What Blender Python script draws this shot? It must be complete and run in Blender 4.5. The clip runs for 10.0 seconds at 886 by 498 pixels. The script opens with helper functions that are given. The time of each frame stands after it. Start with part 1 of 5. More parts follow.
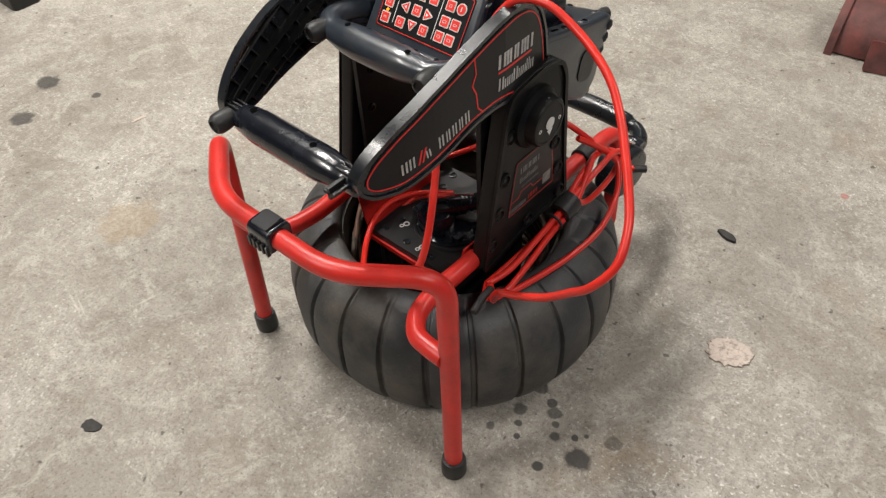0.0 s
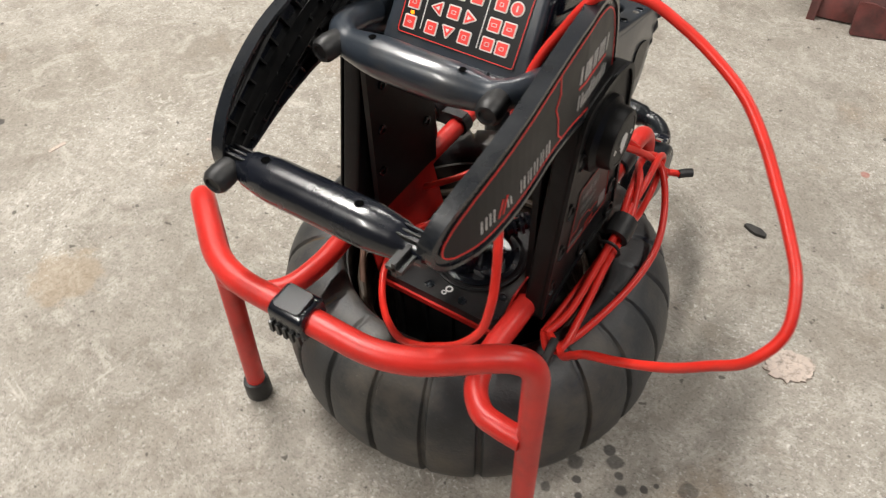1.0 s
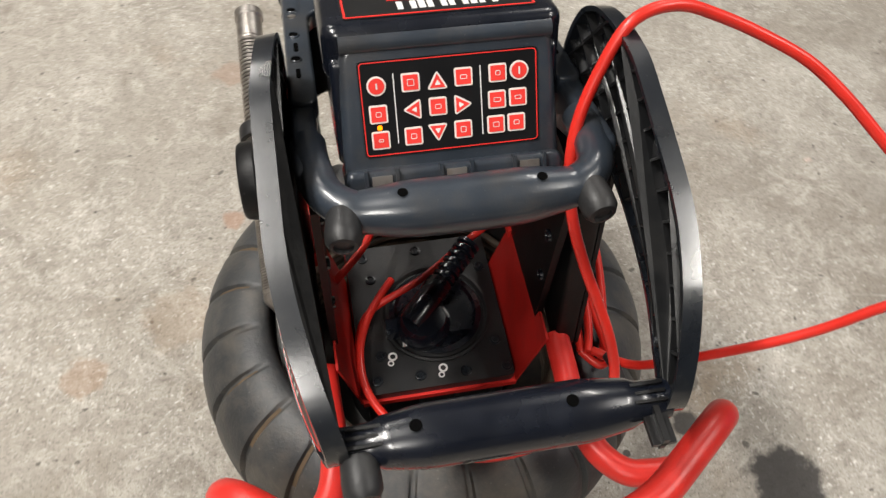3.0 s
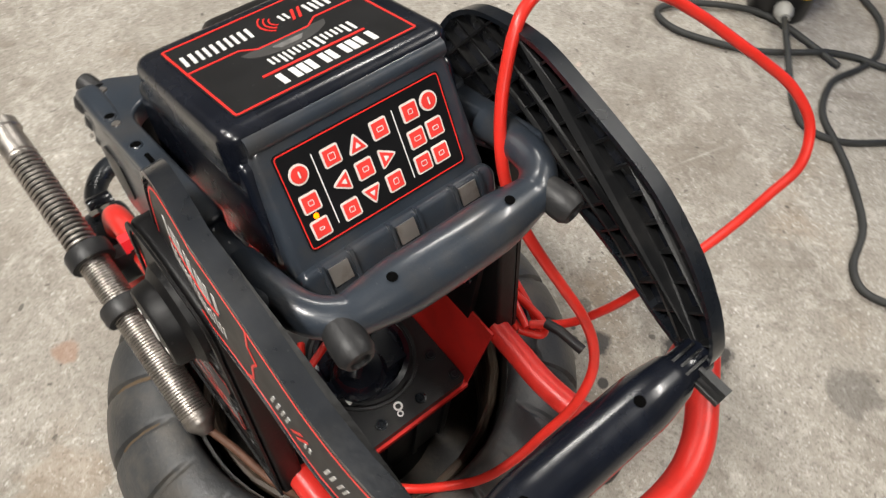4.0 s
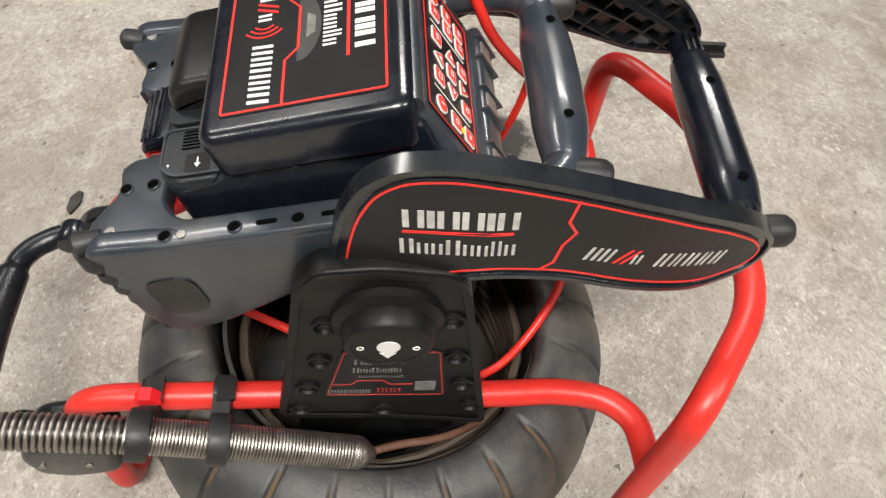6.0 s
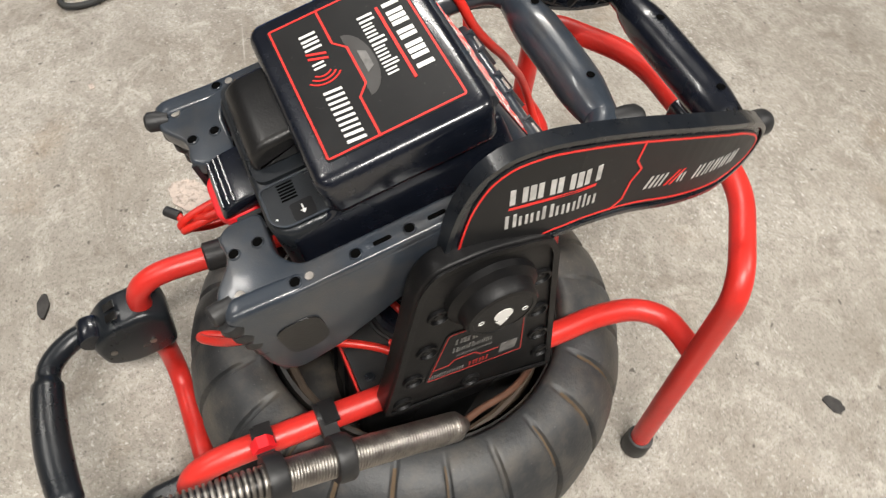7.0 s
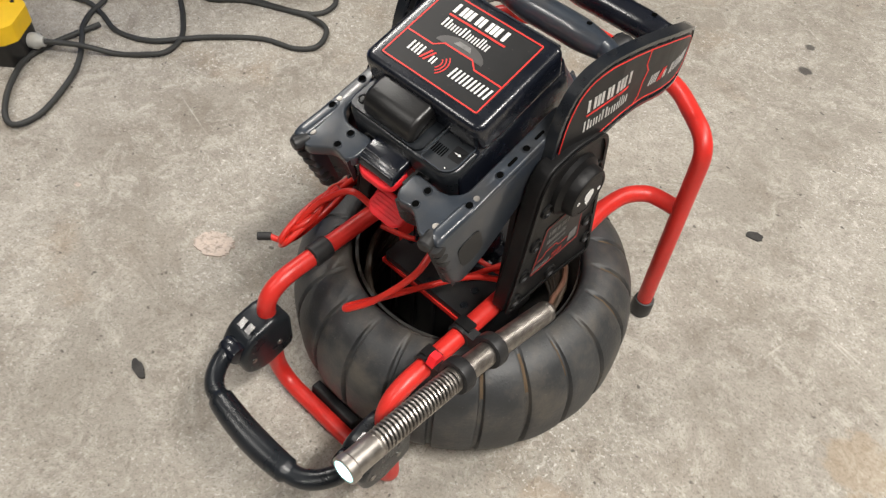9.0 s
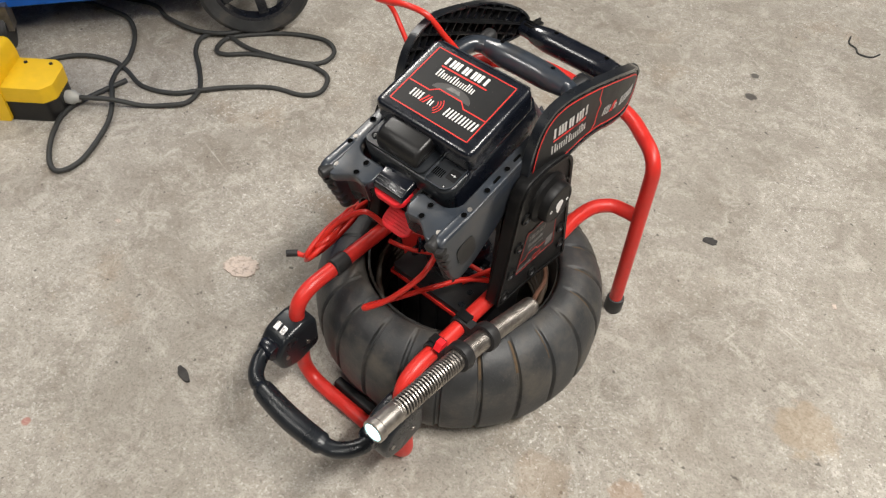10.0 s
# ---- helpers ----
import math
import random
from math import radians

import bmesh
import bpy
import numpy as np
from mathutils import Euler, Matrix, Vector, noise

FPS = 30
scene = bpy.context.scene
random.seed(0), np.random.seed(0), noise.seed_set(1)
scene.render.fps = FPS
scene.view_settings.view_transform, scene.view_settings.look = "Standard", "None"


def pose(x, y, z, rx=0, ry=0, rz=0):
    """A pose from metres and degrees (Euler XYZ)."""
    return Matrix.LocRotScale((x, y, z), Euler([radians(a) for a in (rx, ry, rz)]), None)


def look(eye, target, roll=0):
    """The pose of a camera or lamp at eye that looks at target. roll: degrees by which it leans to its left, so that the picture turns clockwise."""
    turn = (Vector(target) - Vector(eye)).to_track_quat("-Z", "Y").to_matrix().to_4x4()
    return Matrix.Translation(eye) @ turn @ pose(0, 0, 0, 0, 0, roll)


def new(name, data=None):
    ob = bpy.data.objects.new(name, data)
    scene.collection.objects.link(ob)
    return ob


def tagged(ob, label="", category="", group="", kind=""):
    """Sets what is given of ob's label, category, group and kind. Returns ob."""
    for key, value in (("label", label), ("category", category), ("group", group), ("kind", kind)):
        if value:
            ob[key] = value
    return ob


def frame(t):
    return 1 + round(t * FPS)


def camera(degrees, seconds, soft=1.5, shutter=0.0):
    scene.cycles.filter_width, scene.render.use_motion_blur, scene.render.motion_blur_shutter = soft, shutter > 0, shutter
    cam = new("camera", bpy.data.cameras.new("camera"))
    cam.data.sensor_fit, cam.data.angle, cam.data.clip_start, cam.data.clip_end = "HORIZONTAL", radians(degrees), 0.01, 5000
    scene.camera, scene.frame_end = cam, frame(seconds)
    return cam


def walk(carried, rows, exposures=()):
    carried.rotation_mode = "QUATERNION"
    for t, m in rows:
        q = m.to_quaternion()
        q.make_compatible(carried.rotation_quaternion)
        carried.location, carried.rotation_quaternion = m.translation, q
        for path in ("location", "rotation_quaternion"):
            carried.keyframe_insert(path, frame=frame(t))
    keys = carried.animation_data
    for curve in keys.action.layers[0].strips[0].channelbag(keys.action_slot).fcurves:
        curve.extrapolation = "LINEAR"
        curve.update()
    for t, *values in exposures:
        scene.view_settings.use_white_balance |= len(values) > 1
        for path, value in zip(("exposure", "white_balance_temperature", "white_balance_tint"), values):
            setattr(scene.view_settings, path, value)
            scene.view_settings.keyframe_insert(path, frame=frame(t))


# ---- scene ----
cam = camera(59.6, 10.0, soft=1.25, shutter=0.35)
PATH = [
    (0, (0.588, -0.644, 1.043), (-0.36, 0.362, -0.402), -3.1),
    (0.5, (0.492, -0.624, 0.997), (-0.367, 0.427, -0.472), -2.0),
    (1, (0.342, -0.588, 0.971), (-0.393, 0.514, -0.527), -1.4),
    (1.5, (0.238, -0.587, 0.968), (-0.33, 0.561, -0.568), -1.0),
    (2, (0.12, -0.553, 0.966), (-0.209, 0.618, -0.622), -0.1),
    (2.2, (0.071, -0.523, 0.982), (-0.145, 0.648, -0.625), 0.6),
    (3.3, (-0.132, -0.394, 0.978), (0.304, 0.612, -0.695), 5.6),
    (3.5, (-0.148, -0.371, 0.976), (0.389, 0.584, -0.697), 5.9),
    (4, (-0.198, -0.293, 0.973), (0.597, 0.451, -0.705), 8.6),
    (4.5, (-0.261, -0.224, 0.968), (0.701, 0.311, -0.702), 8.7),
    (5, (-0.333, -0.149, 0.961), (0.736, 0.123, -0.708), 9.7),
    (5.5, (-0.396, -0.069, 0.958), (0.705, -0.043, -0.712), 9.9),
    (5.7, (-0.406, -0.024, 0.949), (0.7, -0.106, -0.716), 10.2),
    (6.8, (-0.412, 0.174, 0.992), (0.587, -0.351, -0.659), 8.8),
    (7, (-0.409, 0.221, 0.999), (0.562, -0.367, -0.647), 8.3),
    (7.5, (-0.423, 0.272, 1.003), (0.478, -0.453, -0.628), 7.5),
    (8, (-0.421, 0.334, 1.026), (0.409, -0.505, -0.589), 7.4),
    (8.5, (-0.415, 0.47, 1.047), (0.371, -0.45, -0.545), 7.0),
    (9, (-0.431, 0.601, 1.117), (0.348, -0.371, -0.447), 5.9),
    (9.5, (-0.479, 0.683, 1.194), (0.303, -0.335, -0.339), 5.2),
    (10, (-0.526, 0.742, 1.256), (0.28, -0.299, -0.249), 4.2),
]
walk(cam, [(t, look(eye, target, roll)) for t, eye, target, roll in PATH], [(0, -0.1), (0.5, -0.06), (1, 0.03), (2, 0.03), (4.5, 0.12), (5.5, 0.22), (7, 0.18), (8.5, 0.08), (9.5, -0.03), (10, -0.05)])

# ---- world, lights, exposure ----
world = bpy.data.worlds.new("workshop_air")
scene.world = world
world.use_nodes = True
world.node_tree.nodes["Background"].inputs[0].default_value = (0.9, 0.95, 1.0, 1)
world.node_tree.nodes["Background"].inputs[1].default_value = 0.06


def strip_light(x, y, z, sx, sy, watts, colour=(1.0, 0.96, 0.9)):
    data = bpy.data.lights.new("strip_lamp", "AREA")
    data.shape, data.size, data.size_y, data.energy, data.color = "RECTANGLE", sx, sy, watts, colour
    ob = new("strip_lamp", data)
    ob.matrix_world = pose(x, y, z)
    return tagged(ob, "long white fluorescent tube light under the workshop ceiling", "lamp", "ceiling lamps")


strip_light(-1.45, 0.3, 3.3, 0.22, 1.5, 142)
strip_light(2.5, -0.7, 3.3, 0.22, 1.5, 68)
strip_light(-1.3, -2.6, 3.3, 0.25, 1.5, 82)
strip_light(1.7, 2.4, 3.3, 0.25, 1.5, 46)
strip_light(-1.3, 3.2, 3.3, 0.25, 1.5, 46)


# ---- materials ----
def material(name, colour, rough=0.5, metal=0.0, vary=0.15, scale=30.0, bump=0.0, bump_scale=200.0, spec=0.5,
             dirt=None, dirt_amount=0.0, dirt_scale=8.0, coat=0.0, specks=0.0):
    m = bpy.data.materials.new(name)
    m.use_nodes = True
    nt = m.node_tree
    n, l = nt.nodes, nt.links
    b = n["Principled BSDF"]
    b.inputs["Roughness"].default_value = rough
    b.inputs["Metallic"].default_value = metal
    b.inputs["Specular IOR Level"].default_value = spec
    b.inputs["Coat Weight"].default_value = coat
    b.inputs["Coat Roughness"].default_value = 0.12
    co = n.new("ShaderNodeTexCoord")
    t1 = n.new("ShaderNodeTexNoise")
    t1.inputs["Scale"].default_value, t1.inputs["Detail"].default_value = scale, 6
    l.new(co.outputs["Object"], t1.inputs["Vector"])
    r1 = n.new("ShaderNodeMapRange")
    r1.inputs["From Min"].default_value, r1.inputs["From Max"].default_value = 0.3, 0.7
    r1.inputs["To Min"].default_value, r1.inputs["To Max"].default_value = 1 - vary, 1 + vary
    l.new(t1.outputs["Fac"], r1.inputs["Value"])
    mul = n.new("ShaderNodeMix")
    mul.data_type, mul.blend_type = "RGBA", "MULTIPLY"
    mul.inputs["Factor"].default_value = 1
    mul.inputs["A"].default_value = (*colour, 1)
    l.new(r1.outputs["Result"], mul.inputs["B"])
    out = mul.outputs["Result"]
    if dirt:
        t2 = n.new("ShaderNodeTexNoise")
        t2.inputs["Scale"].default_value, t2.inputs["Detail"].default_value = dirt_scale, 8
        t2.inputs["Roughness"].default_value = 0.7
        l.new(co.outputs["Object"], t2.inputs["Vector"])
        r2 = n.new("ShaderNodeMapRange")
        r2.inputs["From Min"].default_value, r2.inputs["From Max"].default_value = 0.48, 0.72
        r2.inputs["To Max"].default_value = dirt_amount
        l.new(t2.outputs["Fac"], r2.inputs["Value"])
        mix = n.new("ShaderNodeMix")
        mix.data_type = "RGBA"
        l.new(r2.outputs["Result"], mix.inputs["Factor"])
        l.new(out, mix.inputs["A"])
        mix.inputs["B"].default_value = (*dirt, 1)
        out = mix.outputs["Result"]
    if specks:
        t4 = n.new("ShaderNodeTexNoise")
        t4.inputs["Scale"].default_value, t4.inputs["Detail"].default_value = 330, 2
        l.new(co.outputs["Object"], t4.inputs["Vector"])
        r4 = n.new("ShaderNodeMapRange")
        r4.inputs["From Min"].default_value, r4.inputs["From Max"].default_value = 0.7, 0.76
        r4.inputs["To Max"].default_value = specks
        l.new(t4.outputs["Fac"], r4.inputs["Value"])
        mx = n.new("ShaderNodeMix")
        mx.data_type = "RGBA"
        l.new(r4.outputs["Result"], mx.inputs["Factor"])
        l.new(out, mx.inputs["A"])
        mx.inputs["B"].default_value = (0.4, 0.38, 0.35, 1)
        out = mx.outputs["Result"]
    l.new(out, b.inputs["Base Color"])
    rr = n.new("ShaderNodeMapRange")
    rr.inputs["From Min"].default_value, rr.inputs["From Max"].default_value = 0.3, 0.7
    rr.inputs["To Min"].default_value, rr.inputs["To Max"].default_value = max(rough - 0.03, 0.03), min(rough + 0.05, 1)
    l.new(t1.outputs["Fac"], rr.inputs["Value"])
    l.new(rr.outputs["Result"], b.inputs["Roughness"])
    if bump:
        t3 = n.new("ShaderNodeTexNoise")
        t3.inputs["Scale"].default_value, t3.inputs["Detail"].default_value = bump_scale, 4
        l.new(co.outputs["Object"], t3.inputs["Vector"])
        bp = n.new("ShaderNodeBump")
        bp.inputs["Strength"].default_value, bp.inputs["Distance"].default_value = bump, 0.001
        l.new(t3.outputs["Fac"], bp.inputs["Height"])
        l.new(bp.outputs["Normal"], b.inputs["Normal"])
    return m


def glowing(name, colour, strength):
    m = material(name, colour, 0.3)
    b = m.node_tree.nodes["Principled BSDF"]
    b.inputs["Emission Color"].default_value = (*colour, 1)
    b.inputs["Emission Strength"].default_value = strength
    return m


RED = material("red_powder_coat", (0.66, 0.03, 0.022), 0.36, vary=0.08, bump=0.2, bump_scale=500, dirt=(0.33, 0.022, 0.018), dirt_amount=0.5, dirt_scale=16, specks=0.12)
RED_SHEET = material("red_painted_sheet", (0.62, 0.026, 0.02), 0.4, vary=0.12, dirt=(0.2, 0.02, 0.015), dirt_amount=0.5)
RED_CABLE = material("red_cable_jacket", (0.7, 0.028, 0.018), 0.32, vary=0.08, dirt=(0.35, 0.03, 0.02), dirt_amount=0.35, dirt_scale=25)
RED_TAB = material("red_plastic", (0.75, 0.012, 0.02), 0.5)
RUBBER = material("tyre_rubber", (0.037, 0.0385, 0.0405), 0.48, vary=0.4, scale=16, bump=0.5, bump_scale=260, dirt=(0.13, 0.108, 0.08), dirt_amount=0.75, dirt_scale=8, specks=0.16)
GROOVE = material("brown_dust", (0.1, 0.068, 0.04), 0.9, vary=0.3, scale=60)
CAP = material("black_rubber_cap", (0.016, 0.016, 0.017), 0.48, bump=0.3, dirt=(0.07, 0.066, 0.06), dirt_amount=0.3, dirt_scale=40)
GLOSS = material("black_moulded_plastic", (0.0055, 0.0072, 0.0125), 0.25, coat=0.4, vary=0.2, scale=40, bump=0.06, bump_scale=220, dirt=(0.04, 0.038, 0.036), dirt_amount=0.12, dirt_scale=22, specks=0.04)
PLATE = material("dusty_black_plate_plastic", (0.0055, 0.0055, 0.006), 0.42, vary=0.2, scale=30, bump=0.2, bump_scale=400, spec=0.22, dirt=(0.035, 0.031, 0.028), dirt_amount=0.2, dirt_scale=24, specks=0.04)
# Arm rims: black base lightened to imitate the grey sheen of the lamps.
ARM = material("sheen_lightened_arm_plastic", (0.008, 0.0102, 0.014), 0.28, coat=0.5, vary=0.25, scale=35, bump=0.1, bump_scale=260, dirt=(0.07, 0.066, 0.06), dirt_amount=0.25, dirt_scale=26, specks=0.08)
MATTE = material("matte_black_plastic", (0.007, 0.007, 0.0075), 0.34, bump=0.2, bump_scale=500, dirt=(0.05, 0.045, 0.04), dirt_amount=0.14, dirt_scale=22, specks=0.04)
INNER = material("ribbed_inner_plastic", (0.008, 0.0083, 0.009), 0.3, bump=0.2, dirt=(0.05, 0.045, 0.04), dirt_amount=0.25, dirt_scale=30)
GREY = material("slate_grey_plastic", (0.027, 0.0345, 0.046), 0.31, coat=0.4, vary=0.14, bump=0.14, bump_scale=600, dirt=(0.11, 0.09, 0.066), dirt_amount=0.28, dirt_scale=22, specks=0.08)
DARKGREY = material("charcoal_plastic", (0.011, 0.0135, 0.017), 0.28, bump=0.2, bump_scale=600, dirt=(0.06, 0.055, 0.05), dirt_amount=0.15)
DECAL = material("decal_charcoal", (0.014, 0.014, 0.0145), 0.38, vary=0.12, scale=50, spec=0.25, specks=0.06)
DECAL_BLACK = material("decal_black", (0.008, 0.008, 0.009), 0.32, vary=0.08, spec=0.3)
DIM = material("worn_white_print", (0.17, 0.165, 0.16), 0.4, vary=0.35, scale=120)
WHITE = material("decal_white", (0.78, 0.77, 0.75), 0.4, vary=0.06)
# Arm lettering: white greyed down to imitate its dimming at a grazing view.
PRINT = material("dimmed_white_print", (0.52, 0.51, 0.49), 0.4, vary=0.25, scale=90)
SHINY = material("polished_black_plate", (0.02, 0.021, 0.024), 0.34, vary=0.05)
SILVER = material("polished_silver_label", (0.62, 0.61, 0.6), 0.16, 1.0, vary=0.1, scale=60)
RED_WORN = material("worn_red_print", (0.36, 0.025, 0.02), 0.4, vary=0.2, scale=70)
RED_INK = material("decal_red", (0.72, 0.03, 0.025), 0.4, vary=0.05)
BUTTON = glowing("backlit_red_key", (0.8, 0.05, 0.04), 0.12)
KEY_RIM = material("white_key_rim", (0.8, 0.74, 0.7), 0.4, vary=0.04)
AMBER = glowing("amber_led", (1.0, 0.2, 0.0), 2.5)
LED = glowing("white_led", (0.7, 0.97, 1.0), 30)
# Emission on the lens rim imitates the bluish glare round the bright lens.
LENS_GLARE = glowing("lens_glare_rim", (0.45, 0.85, 0.9), 3.0)
STEEL = material("brushed_steel", (0.43, 0.4, 0.37), 0.43, 1.0, vary=0.2, scale=90, dirt=(0.16, 0.13, 0.1), dirt_amount=0.45, dirt_scale=30)
CHROME = material("worn_chrome", (0.5, 0.47, 0.44), 0.34, 0.8, dirt=(0.3, 0.22, 0.16), dirt_amount=0.6, dirt_scale=90)
ROD = material("brown_push_rod", (0.12, 0.058, 0.036), 0.55, vary=0.25, scale=80)
# Same rod, darkened to carry the shade inside the drum.
ROD_SHADED = material("shaded_wound_rod", (0.06, 0.042, 0.028), 0.6, vary=0.3, scale=60)
DRUM = material("dusty_drum_plastic", (0.02, 0.019, 0.018), 0.5, vary=0.25, dirt=(0.1, 0.078, 0.055), dirt_amount=0.75, dirt_scale=14, bump=0.3)
YELLOW = material("yellow_plastic", (0.8, 0.5, 0.012), 0.4, vary=0.06, bump=0.2)
CORD = material("black_cord_rubber", (0.03, 0.031, 0.03), 0.6, vary=0.2)
BLUE = material("blue_painted_steel", (0.012, 0.1, 0.42), 0.35, vary=0.08)
RUST = material("rusty_iron", (0.12, 0.05, 0.045), 0.6, 0.3, vary=0.35, scale=25, bump=0.6, bump_scale=160, dirt=(0.3, 0.07, 0.06), dirt_amount=0.7, dirt_scale=12)
GLAND = material("pale_grey_plastic", (0.4, 0.4, 0.38), 0.5)
GRIT = material("dark_grit", (0.045, 0.042, 0.04), 0.85, vary=0.3, scale=90, bump=0.6)
TRAY = material("grained_black_plastic", (0.016, 0.0165, 0.0175), 0.42, vary=0.12, bump=0.3, bump_scale=600, dirt=(0.07, 0.06, 0.05), dirt_amount=0.25, dirt_scale=25)
HALF_MOON = material("smoky_grey_print", (0.06, 0.058, 0.057), 0.3, vary=0.1, scale=60)
# Near-black for flat pieces that paint the shade inside holes, slots and windows.
HOLE_SHADE = material("hole_shade_black", (0.002, 0.002, 0.002), 0.9, spec=0.03)
WALL = material("painted_block_wall", (0.16, 0.155, 0.15), 0.8, vary=0.08, scale=3)
FLAKE = material("pale_plaster_flake", (0.56, 0.47, 0.41), 0.85, vary=0.12, scale=70, bump=0.9, bump_scale=180, dirt=(0.1, 0.08, 0.06), dirt_amount=1.0, dirt_scale=110)


def concrete():
    m = bpy.data.materials.new("worn_concrete")
    m.use_nodes = True
    nt = m.node_tree
    n, l = nt.nodes, nt.links
    b = n["Principled BSDF"]
    co = n.new("ShaderNodeTexCoord")

    def noise_tex(scale, detail=8, rough=0.6, warped=0.0):
        t = n.new("ShaderNodeTexNoise")
        t.inputs["Distortion"].default_value = warped
        t.inputs["Scale"].default_value, t.inputs["Detail"].default_value, t.inputs["Roughness"].default_value = scale, detail, rough
        l.new(co.outputs["Object"], t.inputs["Vector"])
        return t.outputs["Fac"]

    def ramp(fac, lo, hi, a=0.0, z=1.0):
        r = n.new("ShaderNodeMapRange")
        r.inputs["From Min"].default_value, r.inputs["From Max"].default_value = lo, hi
        r.inputs["To Min"].default_value, r.inputs["To Max"].default_value = a, z
        l.new(fac, r.inputs["Value"])
        return r.outputs["Result"]

    def mix(fac, a, c):
        x = n.new("ShaderNodeMix")
        x.data_type = "RGBA"
        l.new(fac, x.inputs["Factor"])
        if isinstance(a, tuple):
            x.inputs["A"].default_value = (*a, 1)
        else:
            l.new(a, x.inputs["A"])
        x.inputs["B"].default_value = (*c, 1)
        return x.outputs["Result"]

    def times(a, c):
        x = n.new("ShaderNodeMath")
        x.operation = "MULTIPLY"
        l.new(a, x.inputs[0])
        l.new(c, x.inputs[1])
        return x.outputs["Value"]

    worn = ramp(noise_tex(3.1, 8, 0.65, 0.6), 0.42, 0.62)
    grimy = ramp(noise_tex(2.3, 8, 0.68, 0.9), 0.44, 0.62)
    col = mix(ramp(noise_tex(1.4, 8, 0.65, 0.4), 0.36, 0.64), (0.3, 0.272, 0.235), (0.41, 0.378, 0.33))
    col = mix(ramp(grimy, 0, 1, 0, 0.6), col, (0.245, 0.21, 0.17))
    col = mix(ramp(worn, 0, 1, 0, 0.4), col, (0.49, 0.46, 0.405))
    col = mix(ramp(noise_tex(7.5, 14, 0.8, 0.9), 0.5, 0.63, 0, 0.7), col, (0.215, 0.187, 0.155))
    col = mix(ramp(noise_tex(13, 14, 0.82, 1.0), 0.5, 0.61, 0, 0.65), col, (0.54, 0.51, 0.455))
    col = mix(ramp(noise_tex(34, 14, 0.85, 0.6), 0.53, 0.64, 0, 0.5), col, (0.2, 0.175, 0.145))
    col = mix(ramp(noise_tex(3.7, 6, 0.6), 0.58, 0.72, 0, 0.4), col, (0.32, 0.22, 0.13))
    col = mix(ramp(noise_tex(80, 10, 0.85, 0.5), 0.5, 0.61, 0, 0.5), col, (0.19, 0.168, 0.14))
    col = mix(times(ramp(noise_tex(46, 10, 0.85, 0.8), 0.52, 0.6, 0, 0.75), ramp(worn, 0, 1, 0.2, 1.0)), col, (0.62, 0.59, 0.54))
    col = mix(ramp(noise_tex(210, 5, 0.7), 0.54, 0.63, 0, 0.6), col, (0.13, 0.115, 0.095))
    col = mix(times(ramp(noise_tex(130, 4, 0.65), 0.59, 0.65, 0, 0.75), ramp(worn, 0, 1, 0.2, 1.0)), col, (0.78, 0.76, 0.72))
    col = mix(ramp(noise_tex(48, 3, 0.5), 0.69, 0.72, 0, 0.8), col, (0.09, 0.08, 0.07))
    # oil stains with ragged rims
    warp = noise_tex(34, 5, 0.6)
    # long pale scratches
    for x, y, ang, ln, wd in SCRATCHES:
        mp = n.new("ShaderNodeMapping")
        mp.vector_type = "TEXTURE"
        mp.inputs["Location"].default_value = (x, y, 0)
        mp.inputs["Rotation"].default_value = (0, 0, radians(ang))
        mp.inputs["Scale"].default_value = (ln, wd, 1)
        l.new(co.outputs["Object"], mp.inputs["Vector"])
        ln_ = n.new("ShaderNodeVectorMath")
        ln_.operation = "LENGTH"
        l.new(mp.outputs["Vector"], ln_.inputs[0])
        w = n.new("ShaderNodeMath")
        w.operation = "MULTIPLY_ADD"
        l.new(warp, w.inputs[0])
        w.inputs[1].default_value = 2.2
        l.new(ln_.outputs["Value"], w.inputs[2])
        col = mix(ramp(w.outputs["Value"], 0.9, 1.9, 0.55, 0), col, (0.66, 0.63, 0.57))
    for x, y, r, s, c in STAINS:
        d = n.new("ShaderNodeVectorMath")
        d.operation = "DISTANCE"
        l.new(co.outputs["Object"], d.inputs[0])
        d.inputs[1].default_value = (x, y, 0)
        w = n.new("ShaderNodeMath")
        w.operation = "MULTIPLY_ADD"
        l.new(warp, w.inputs[0])
        w.inputs[1].default_value = r * 1.5
        l.new(d.outputs["Value"], w.inputs[2])
        col = mix(ramp(w.outputs["Value"], r * 1.55, r * 1.85, s, 0), col, c)
    l.new(col, b.inputs["Base Color"])
    l.new(ramp(noise_tex(12), 0.3, 0.7, 0.5, 0.78), b.inputs["Roughness"])
    b.inputs["Specular IOR Level"].default_value = 0.4
    add = n.new("ShaderNodeMath")
    add.operation = "ADD"
    l.new(ramp(noise_tex(45, 8, 0.7), 0.2, 0.8), add.inputs[0])
    l.new(ramp(noise_tex(210, 4, 0.6), 0.2, 0.8, 0, 0.5), add.inputs[1])
    bp = n.new("ShaderNodeBump")
    bp.inputs["Strength"].default_value, bp.inputs["Distance"].default_value = 0.6, 0.003
    l.new(add.outputs["Value"], bp.inputs["Height"])
    l.new(bp.outputs["Normal"], b.inputs["Normal"])
    return m


